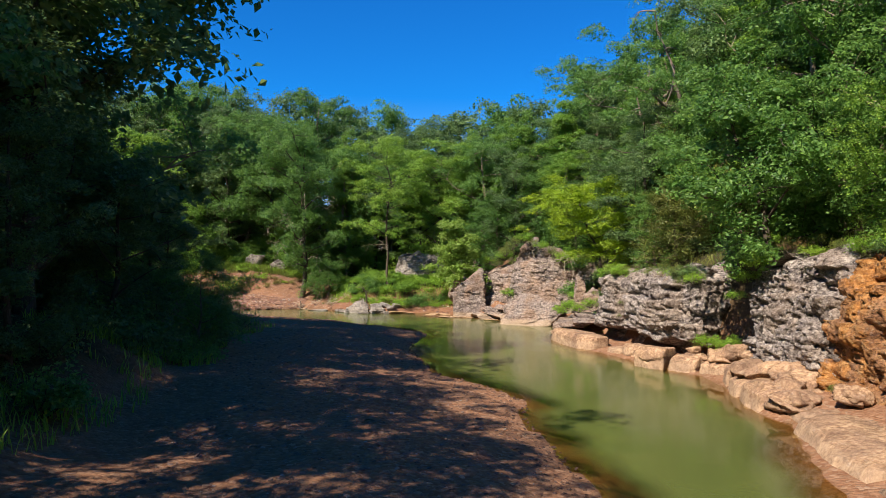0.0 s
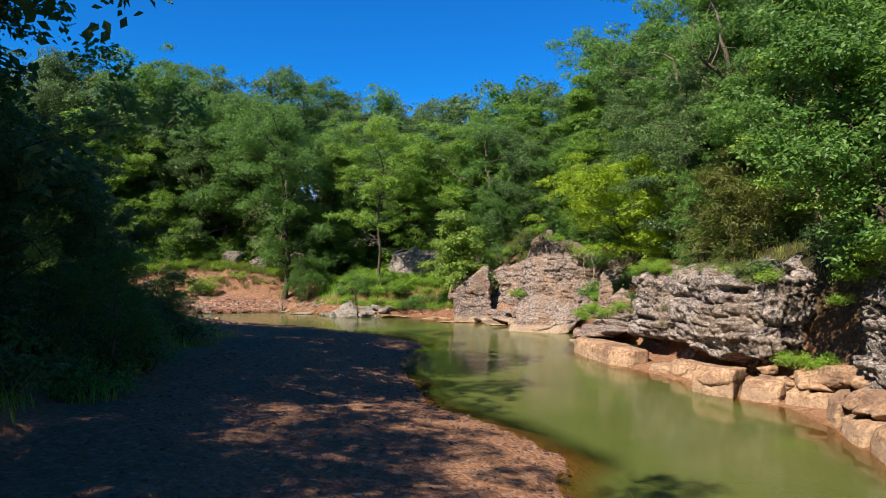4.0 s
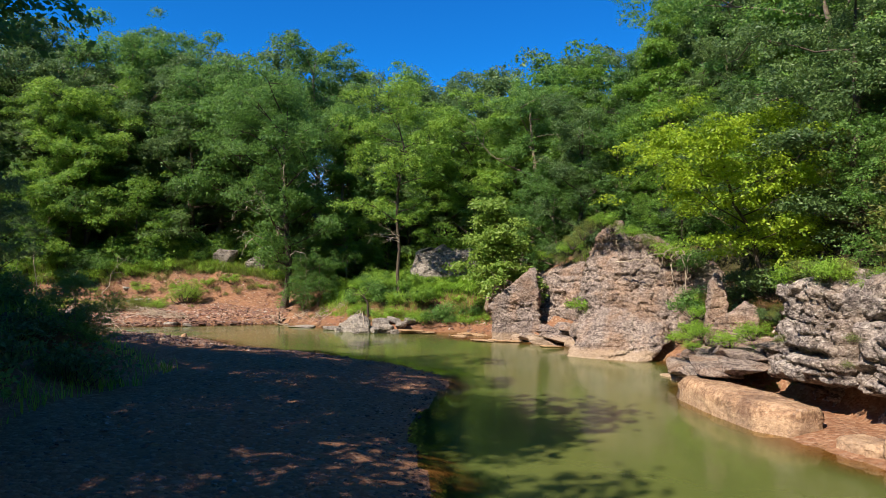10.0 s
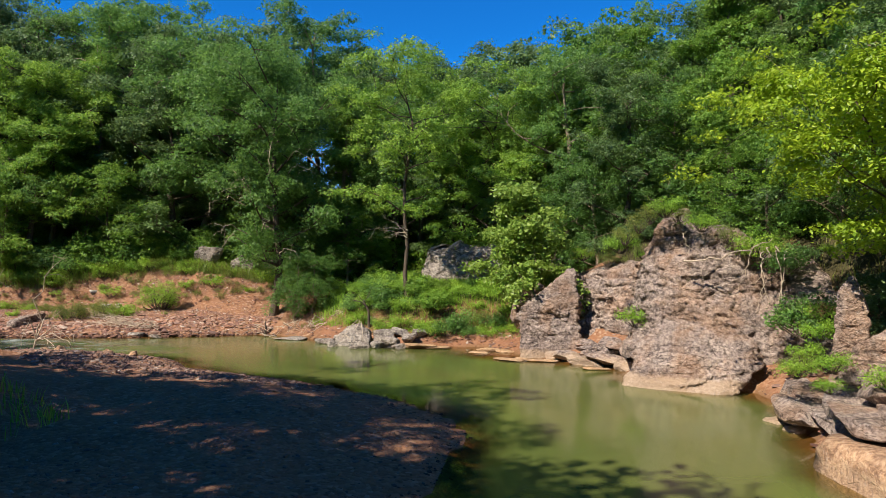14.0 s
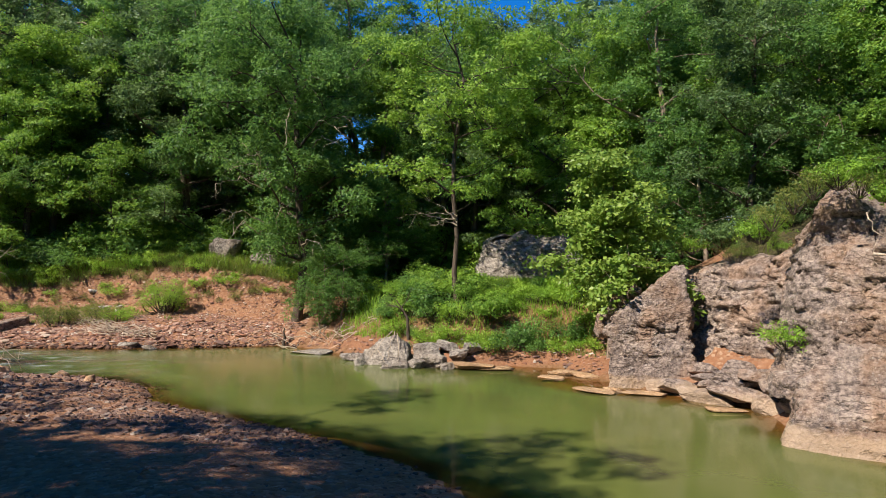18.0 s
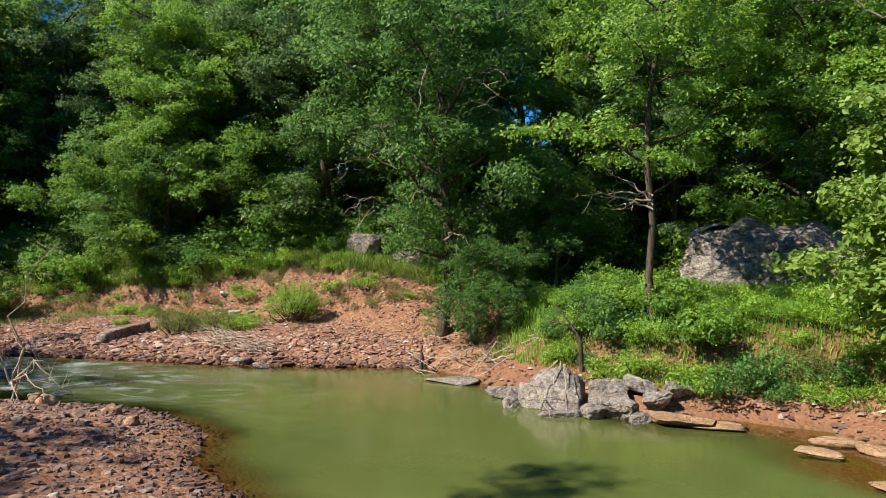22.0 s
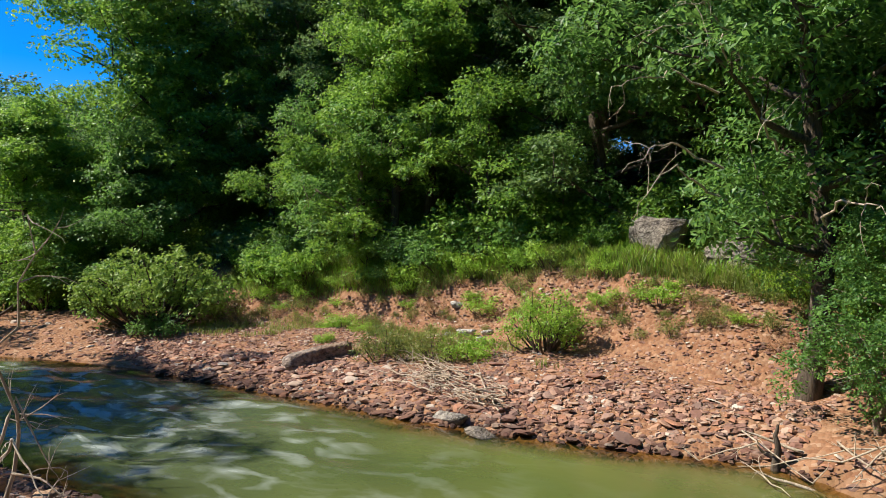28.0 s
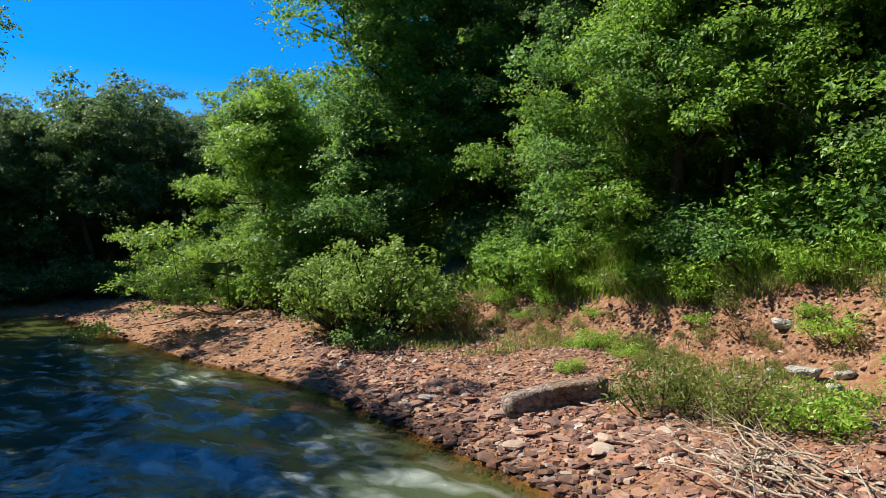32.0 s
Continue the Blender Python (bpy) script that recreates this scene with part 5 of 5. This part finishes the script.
# growth along the cliff tops and in the clefts
r = np.random.RandomState(55)
for line, lift, n in ((((7.4, 35.6), (7.9, 33.6), (8.6, 30.6), (9.4, 28.2)), 3.45, 38), (((10.9, 24.6), (10.6, 22.5), (10.9, 19.0), (11.3, 15.0), (11.4, 8.0)), 4.5, 30), (((8.6, 45.4), (6.6, 49.8), (5.4, 51.2), (3.6, 52.8), (2.0, 54.6)), 4.0, 26), (((7.6, 42.6), (8.0, 40.4), (7.8, 38.2)), 2.2, 18)):
    line = np.array(line)
    t = np.linspace(0, len(line) - 1, n)
    for k, u in enumerate(t):
        x, y = (np.interp(u, np.arange(len(line)), line[:, i]) for i in (0, 1))
        put_bush(int(r.choice([3, 3, 2, 3, 5, 1])), x + r.uniform(.7, 1.7), y + r.normal() * .3, r.uniform(0, 360), r.uniform(.3, .75), lift + r.uniform(-.25, .3))
for x, y, z, sz in ((7.6, 34.6, 1.9, .32), (7.6, 35.1, 2.5, .3), (8.2, 32.5, 1.6, .26), (8.2, 32.3, 2.2, .3), (6.7, 40.0, 1.3, .5), (7.0, 38.9, 1.6, .5), (6.5, 38.0, 1.3, .35), (7.4, 41.2, 1.5, .55), (10.3, 23.9, 3.5, .6), (10.4, 23.2, 4.0, .6), (10.2, 24.3, 2.9, .4), (10.3, 18.4, .8, .3), (10.0, 26.3, 1.0, .6)):
    put_bush(2 if sz > .33 else 3, x, y, x * 99, sz, z)
for x, y, z, k, sz in ((4.7, 47.9, 5.0, 3, .9), (5.0, 47.5, 5.3, 3, .9), (5.5, 47.4, 5.5, 2, .8), (4.3, 48.2, 4.6, 3, .9), (5.9, 47.3, 5.3, 3, .8), (6.6, 47.1, 5.0, 2, .7), (7.4, 46.8, 4.6, 3, .8), (4.3, 49.0, 4.3, 2, .8), (8.1, 46.4, 4.1, 2, .9), (4.0, 49.9, 3.8, 3, .7), (8.8, 46.0, 3.6, 0, .8)):
    put_bush(k, x, y, x * 77, sz, z)
# the bank's green edge
scatter_bushes(150, 309, [3, 3, 5, 3, 3, 2], -34, -12.5, 57.5, 65, .36, lambda x, y, d, q: q and green_edge(x) - 1.0 < d < green_edge(x) + .7, .3, .8)
scatter_bushes(165, 301, [0, 2, 2, 0, 4, 3, 4, 2, 3], -34, -9, 58, 66, .58, lambda x, y, d, q: q and green_edge(x) + .2 < d < 10 and not (-18.2 < x < -12.2 and 61.4 < y < 63.8), .55, 1.1)
scatter_bushes(110, 302, [0, 2, 2, 4, 2, 3, 0], -9.0, 1.8, 54.6, 60.3, .48, lambda x, y, d, q: q and (.6 if x > -3.4 else 1.0 if x > -7.4 else 3.0) < d < (4.2 if x > -4.6 else 6.0), .35, .85)
scatter_bushes(52, 303, [4, 2, 0, 4], -44, 6, 61, 68, 1.4, lambda x, y, d, q: q and d > 8, 1.0, 1.7)
scatter_bushes(80, 304, [1, 1, 0, 1, 3], 5, 16, 8, 54, .85, lambda x, y, d, q: q and 4.4 < d < 8, .5, 1.1)
scatter_bushes(46, 305, [3, 3, 3, 1, 2, 3], 5.5, 10, 36, 47, .5, lambda x, y, d, q: q and 1.2 < d < 4, .25, .5)
scatter_bushes(40, 306, [1, 0, 1], -20, -8, 8, 44, 1.1, lambda x, y, d, q: not q and 8.2 < d < 13, .7, 1.3)
scatter_bushes(26, 307, [0, 1, 4], -56, -32, 50, 62, 1.6, lambda x, y, d, q: q and 7.2 < d < 12, .8, 1.5)
scatter_bushes(24, 308, [1, 0], -56, -22, 34, 47, 1.5, lambda x, y, d, q: not q and 1.6 < d < 7, .8, 1.5)
for k in range(14):
    put_bush(1, -53.5 - (k % 3) * 1.6, 41 + k * .9, k * 70, 1.9)
for k in range(14):
    put_bush(1, -61 - (k % 3) * 1.5, 36 + k * 1.9, k * 70, 2.7)
for k, ob in enumerate(BUSHES):
    if k not in BUSH_USED:
        put_bush(k, -60, 60 + k)


def grass(name, label, seed, n, x0, x1, y0, y1, ok, tall=.4, mat=M_GRASS, wide=.035, patch=.0):
    """Blades on the land where ok holds: two-piece bent strips, one object of stuff."""
    r = np.random.RandomState(seed)
    x, y = r.uniform(x0, x1, n * 4), r.uniform(y0, y1, n * 4)
    h, wet_, d, nth = land(x, y)
    m = ~wet_ & ok(x, y, d, nth) & (fbm(flat3(x * .7, y * .7), 2, seed) > patch)
    x, y, h = x[m][:n], y[m][:n], h[m][:n]
    n = len(x)
    a = r.uniform(0, 6.28, n)
    s = np.stack([np.cos(a), np.sin(a), np.zeros(n)], 1)
    t = np.stack([-np.sin(a), np.cos(a), np.zeros(n)], 1)
    ht = (tall * r.uniform(.5, 1.3, n))[:, None]
    base = np.stack([x, y, h - .03], 1)
    upv = np.array([0, 0, 1.0])
    w = wide * r.uniform(.6, 1.4, n)[:, None]
    mid = base + upv * ht * .6 + t * ht * .15
    tip = base + upv * ht * .95 + t * ht * r.uniform(.25, .6, n)[:, None]
    v = np.stack([base - s * w, base + s * w, mid + s * w * .8, mid - s * w * .8, tip + s * w * .1, tip - s * w * .1], 1).reshape(-1, 3)
    k = np.arange(n)[:, None] * 6
    f = np.concatenate([k + [0, 1, 2, 3], k + [3, 2, 4, 5]])
    return tagged(new(name, mesh_of(name, v, f, mat)), label, "grass", kind="stuff")


grass("grass", "tall bright green grass along the top of the bank", 401, 24000, -34, -10, 58, 66, lambda x, y, d, q: q & (d > green_edge(x) + .15) & (d < 9), .44, wide=.013, patch=-2)
grass("grass", "rank olive weeds among the bushes of the bank top", 408, 17000, -34, -10, 58, 66, lambda x, y, d, q: q & (d > green_edge(x)) & (d < 9), .5, M_WEED, .012, patch=-.1)
grass("grass", "lush green weeds and grass below the far rock wall", 402, 16000, -9.5, 2, 55, 61, lambda x, y, d, q: q & (d > .9) & (d < 6.5), .26, wide=.011, patch=-.5)
grass("grass", "dry yellowish weeds at the foot of the green bank", 407, 3500, -10, 2, 54, 58, lambda x, y, d, q: q & (d > .5) & (d < 1.8), .16, M_WEED, .009, patch=-.1)
grass("grass", "sparse yellow-green weeds among the stones", 403, 9000, -32, -9, 54, 62, lambda x, y, d, q: q & (d > 3.0) & (d < 6.6), .2, M_WEED, .01, patch=.1)
grass("grass", "green grass on the cliff top", 404, 9000, 5, 15, 8, 54, lambda x, y, d, q: q & (d > 3.2) & (d < 7), .3, M_WEED, .012, patch=-.2)
grass("grass", "grass under the bushes of the gravel bar", 405, 6000, -50, -36, 50, 60, lambda x, y, d, q: q & (d > 6) & (d < 10), .4, wide=.014, patch=-.2)
grass("grass", "shaded grass on the left bank", 406, 6000, -20, -7, 6, 46, lambda x, y, d, q: ~q & (d > 7.8) & (d < 13), .4, wide=.014, patch=-.2)


# ---------------------------------------------------------------- dead wood
def branch(name, label, points, r0, seed, twigs=5, reach=.5, mat=M_DEADWOOD, category="branch", group="driftwood"):
    """A bare crooked branch along points, with forked twigs."""
    r = np.random.RandomState(seed)
    p = np.asarray(points, float)
    t = np.linspace(0, 1, len(p))
    u = np.linspace(0, 1, max(7, len(p) * 3))
    q = np.stack([np.interp(u, t, p[:, i]) for i in range(3)], 1)
    ln = np.linalg.norm(p[-1] - p[0])
    q[1:-1] += r.normal(size=(len(q) - 2, 3)) * ln * .018
    root = new(name, mesh_of(name, *tube(q, r0 * (1 - .8 * u), 6), mat, True))
    tagged(root, label, category, group)
    for k in range(twigs):
        a = q[r.randint(len(q) // 3, len(q))]
        d = (p[-1] - p[0]) / ln * .5 + r.normal(size=3) * .6
        e = a + d * reach * r.uniform(.5, 1.2)
        m = bent(a, e, seed * 13 + k, .25, 5)
        pieces = [tube(m, r0 * .35 * np.array([1, .8, .6, .4, .15]), 5)]
        e2 = m[2] + (d + r.normal(size=3) * .6) * reach * .4
        pieces.append(tube(bent(m[2], e2, seed * 17 + k, .2, 4), r0 * .2 * np.array([1, .7, .4, .15]), 4))
        part("twig", mesh_of("twig", *cat(pieces), mat, True), root)
    return root


R = np.random.RandomState(7)
# bleached sticks washed onto the scree
for k in range(46):
    x, y = R.uniform(-19.4, -16.6), R.uniform(56.3, 57.5)
    z = height(x, y)
    a, ln = R.normal(.2, .8) + math.pi, R.uniform(.8, 1.9)
    branch("driftwood_stick", "thin bleached stick of driftwood on the scree", [(x, y, z + .06 + .2 * R.rand()), (x + math.cos(a) * ln * .5, y + math.sin(a) * ln * .25, z + .16 + .12 * R.rand()), (x + math.cos(a) * ln, y + math.sin(a) * ln * .45, z + .04 + .4 * R.rand())], .021, 500 + k, 3, .4)
# sticks against the grey boulder, and a broken stump
for k, (x0, y0, z0, x1, y1, z1) in enumerate(((-6.3, 54.0, 1.15, -7.1, 53.1, .0), (-6.2, 53.9, 1.15, -6.3, 53.0, .05), (-6.1, 53.8, 1.1, -5.9, 53.2, .25), (-6.7, 53.6, .5, -6.2, 52.9, .02))):
    branch("leaning_stick", "bare grey stick leaning on the boulder", [(x0, y0, z0), ((x0 + x1) / 2, (y0 + y1) / 2, (z0 + z1) / 2 + .08), (x1, y1, z1)], .017, 540 + k, 2, .3)
branch("broken_stump", "broken leaning trunk with splintered top behind the boulder", [(-6.0, 55.3, .7), (-6.05, 55.2, 1.4), (-6.2, 55.2, 1.8), (-6.5, 55.2, 2.2)], .075, 551, 5, .7, M_BARK, "stump")
for k in range(14):
    x, y = R.uniform(-11.8, -8.2), R.uniform(57.2, 58.2)
    z = height(x, y)
    branch("root_snag", "tangled roots and sticks at the waterline under the dark tree", [(x, y, z + .05), (x + R.normal() * .5, y - .3, z + .3), (x + R.normal() * 1.0, y - .7, max(.03, z - .2))], .03, 560 + k, 3, .4)
branch("post_stump", "short dark stump standing at the waterline", [(-11.7, 57.7, -.2), (-11.7, 57.7, .35), (-11.68, 57.7, .75)], .09, 575, 0, .2, M_BARK, "stump")
# saplings and a dead bush at the tip of the gravel bar
for k, (x, y, ht, dx) in enumerate(((-17.2, 47.9, 3.6, .7), (-19.6, 47.0, 4.2, -.3), (-18.4, 47.3, 3.0, .4), (-20.8, 46.4, 3.4, .6))):
    z = height(x, y)
    branch("bare_sapling", "thin bare sapling with a few pale twigs", [(x, y, z - .1), (x + dx * .3, y + .1, z + ht * .5), (x + dx, y + .1, z + ht)], .03, 580 + k, 6, .7, M_DEADWOOD, "sapling", "bar saplings")
for k, (dx, dy, dz) in enumerate(((.9, .3, .5), (1.2, -.3, .25), (.3, .5, .9), (.6, .6, .05), (-.2, -.4, .8), (.9, -.6, .1))):
    branch("dead_branch", "bleached crooked branch of a washed-up dead bush", [(-16.9, 47.7, .75), (-16.9 + dx * .6, 47.7 + dy * .5, .8 + dz), (-16.9 + dx * 1.3, 47.7 + dy * 1.2, .55 + dz * .3)], .028, 590 + k, 4, .45)
for x, y, s in ((-17.9, 47.2, .45), (-19.6, 46.6, .5), (-21.2, 46.0, .7), (-22.6, 45.6, 1.0)):
    put_bush(3, x, y, x * 40, s * 1.1)
# pale dead limbs among the hill's trees
branch("dead_tree", "pale dead tree with bare forked limbs on the wooded hill", [(14.2, 38.5, 8.0), (13.2, 38.2, 11.5), (12.4, 37.6, 14.0), (11.2, 37.0, 17.5)], .17, 601, 9, 1.6, M_BARK_PALE, "dead tree", "dead trees")
branch("dead_tree", "pale dead limb reaching out of the hillside trees", [(13.5, 37.5, 11.5), (12.3, 37.0, 12.1), (11.2, 36.6, 12.6), (10.2, 36.4, 13.2)], .15, 602, 7, 1.2, M_BARK_PALE, "dead tree", "dead trees")
branch("dead_tree", "leaning pale trunk among the hillside trees", [(12.6, 41.0, 9.2), (11.7, 40.2, 11.4), (11.0, 39.8, 13.6)], .17, 603, 5, 1.0, M_BARK_PALE, "dead tree", "dead trees")
# dead twigs low on the creekside trunk
for k, (dx, dz) in enumerate(((-1.3, .35), (-1.0, .8), (-.8, -.1), (-1.5, .1))):
    branch("bare_limb", "bare grey limb on the creekside trunk", [(-4.45, 56.6, 4.9 + k * .12), (-4.45 + dx * .5, 56.4, 5.0 + dz * .6 + k * .1), (-4.45 + dx, 56.2, 4.9 + dz + k * .1)], .03, 610 + k, 4, .5)

# roots and vines hanging over the face, the fallen pole beside them
for k, (x, y, z, dz) in enumerate(((8.1, 45.5, 4.4, 2.2), (8.3, 45.3, 4.3, 2.6), (7.9, 45.4, 4.2, 1.8), (8.5, 45.2, 4.2, 2.4), (7.6, 45.6, 4.3, 1.2), (6.0, 47.2, 4.9, 1.0))):
    branch("hanging_root", "thin bare root hanging over the rock face", [(x + .3, y + .6, z), (x, y, z - .15), (x + R.normal() * .15, y - .15, z - dz * .6), (x + R.normal() * .3, y - .1, z - dz)], .022, 630 + k, 3, .4, group="hanging roots")
branch("leaning_pole", "bare grey pole lying across the rock face", [(5.9, 46.6, 3.9), (6.8, 46.0, 4.0), (7.7, 45.6, 4.3), (8.3, 45.6, 4.6)], .035, 640, 2, .4)

# pale bare limbs that show among the leaves of the large dark tree
for k in range(12):
    a = R.uniform(3.6, 5.6)
    z = R.uniform(3.5, 9.5)
    x, y = -12.2 + math.cos(a) * 2.6, 60.2 + math.sin(a) * 2.6
    branch("bare_limb", "bare pale limb among the leaves of the large tree", [(x - math.cos(a) * .9, y - math.sin(a) * .9, z - .3), (x, y, z + .1), (x + math.cos(a + .5) * .7, y + math.sin(a + .5) * .7, z + R.uniform(-.3, .5)), (x + math.cos(a + .2) * 1.3, y + math.sin(a + .2) * 1.3, z - R.uniform(.0, .5))], .026, 700 + k, 4, .6, M_DEADWOOD, "branch", "bare limbs")


# ---------------------------------------------------------------- loose stones
def slab_stones(x, y, z, size, seed, flat=(.09, .22)):
    """Many small six-sided slabs with uneven outlines and narrower tops, as one array."""
    r = np.random.RandomState(seed)
    n = len(x)
    ang = np.arange(6) * np.pi / 3 + r.uniform(-.3, .3, (n, 6)) + r.uniform(0, 6.28, n)[:, None]
    rad = size[:, None] * .5 * r.uniform(.65, 1.15, (n, 6))
    squeeze = r.uniform(.5, .95, n)[:, None]
    tall = (size * r.uniform(*flat, n))[:, None]
    X, Y = rad * np.cos(ang), rad * np.sin(ang) * squeeze
    shrink = r.uniform(.5, .88, (n, 6))
    tx, ty = X * shrink, Y * shrink
    a = r.uniform(0, 6.28, n)[:, None]
    ca, sa = np.cos(a), np.sin(a)
    t1, t2 = r.normal(0, .2, n)[:, None], r.normal(0, .2, n)[:, None]
    rows = []
    for px_, py_, h_ in ((X, Y, -tall * .5), (tx, ty, tall * .5 * r.uniform(.75, 1.2, (n, 6)))):
        gx_, gy_ = px_ * ca - py_ * sa, px_ * sa + py_ * ca
        rows.append(np.stack([gx_ + x[:, None], gy_ + y[:, None], h_ + gx_ * t1 + gy_ * t2 + (z[:, None] + tall * .32)], -1))
    v = np.concatenate(rows, 1).reshape(-1, 3)
    q = np.array([(k, (k + 1) % 6, 6 + (k + 1) % 6, 6 + k) for k in range(6)] + [(6, 7, 8, 9), (6, 9, 10, 11)])
    return v, (np.arange(n)[:, None, None] * 12 + q[None]).reshape(-1, 4)


def stone_field(label, seed, n, x0, x1, y0, y1, ok, lo, hi, power=3.2, mat=M_STONES):
    r = np.random.RandomState(seed)
    x, y = r.uniform(x0, x1, n * 4), r.uniform(y0, y1, n * 4)
    h, wet_, d, nth = land(x, y)
    m = ok(x, y, d, nth, wet_)
    x, y, h = x[m][:n], y[m][:n], h[m][:n]
    s = lo + (hi - lo) * r.rand(len(x)) ** power
    v, f = slab_stones(x, y, h, s, seed + 1)
    ob = part("stones", mesh_of("stones", v, f, mat), ground, label)
    return tagged(ob, kind="stuff")


stone_field("fine reddish shingle of the far bank", 701, 27000, -34, -11.5, 53.5, 62, lambda x, y, d, q, w: q & ~w & (d > 1.2) & (d < green_edge(x) + .05), .045, .20, 2.6)
stone_field("larger flat stones along the foot of the far bank", 708, 6500, -34, -11.5, 53.5, 62, lambda x, y, d, q, w: q & (((d < 2.3) & ~w) | (w & (d < .3))), .07, .36, 2.2)
stone_field("cobbles and pebbles at the end of the gravel bar", 702, 8000, -21, -5, 42, 50.2, lambda x, y, d, q, w: ~q & (d < 5) & (~w | (d < .3)), .05, .28, 2.6, M_COBBLES)
stone_field("pebbles of the near gravel bar", 703, 9000, -8, 3.2, 9, 45, lambda x, y, d, q, w: ~q & (d < 8) & (~w | (d < .2)), .04, .17, 3.2, M_COBBLES)
stone_field("flat stones on the upstream gravel bar", 704, 4500, -54, -30, 44, 58, lambda x, y, d, q, w: q & (d < 8) & (~w | (d < .4)), .08, .34)
stone_field("dark wet stones standing in the edge of the riffle", 705, 260, -33, -20, 50, 56, lambda x, y, d, q, w: q & w & (d < .8), .10, .34)
stone_field("rubble and loose stones between the cliffs", 706, 900, 5, 10, 36.5, 48, lambda x, y, d, q, w: q & ~w & (d < 4.5), .08, .45)
stone_field("loose stones at the foot of the green bank", 707, 1300, -11.5, 2, 53, 58, lambda x, y, d, q, w: q & ~w & (d < 1.7), .05, .3)

# the scree slabs that lie nearest, one by one
KIND = []
for k in range(14):
    r = np.random.RandomState(900 + k)
    w, f = rock((1, r.uniform(.5, .85), r.uniform(.13, .26)), 900 + k, 8, 2, .03)
    KIND.append(mesh_of("scree_slab", w, f, M_STONE))
r = np.random.RandomState(77)
xs, ys = r.uniform(-28, -13, 2400), r.uniform(54.2, 60, 2400)
h, wet_, d, nth = land(xs, ys)
n = 0
for x, y, z, ww, dd in zip(xs, ys, h, wet_, d):
    if n < 290 and not ww and dd < 1.2 + 3.4 * r.rand() ** 2:
        s = .16 + .34 * r.rand() ** 2.2
        ob = part("scree_slab", KIND[n % 14], ground)
        ob.matrix_world = pose(x, y, z + s * .08, r.normal(6, 8), r.normal(0, 8), r.uniform(0, 360)) @ Matrix.Scale(s, 4)
        n += 1
# white stones that stand out on the scree
for k, (x, y, s) in enumerate(((-21.74, 60.54, .6), (-22.9, 61.3, .45), (-22.2, 60.3, .38), (-20.8, 60.2, .42), (-21.2, 60.9, .34))):
    w, f = rock((s, s * .7, s * .5), 940 + k, 8, 3, .05)
    ob = new("white_stone", mesh_of("white_stone", w, f, M_WHITE, True))
    ob.matrix_world = pose(x, y, height(x, y) + s * .15, 8, 5, k * 50)
    tagged(ob, "pale whitish stone lying on the red scree", "stone", "white stones")
for k, (x, y, s) in enumerate(((-14.6, 48.4, .42), (-16.2, 48.0, .45), (-17.0, 48.3, .36), (-13.2, 47.6, .3), (-18.0, 47.9, .4))):
    w, f = rock((s, s * .8, s * .7), 960 + k, 8, 3, .05)
    ob = new("bar_cobble", mesh_of("bar_cobble", w, f, M_SHELF, True))
    ob.matrix_world = pose(x, y, height(x, y) + s * .22, 8, 5, k * 70)
    tagged(ob, "rounded reddish cobble on the gravel bar", "stone", "bar cobbles")
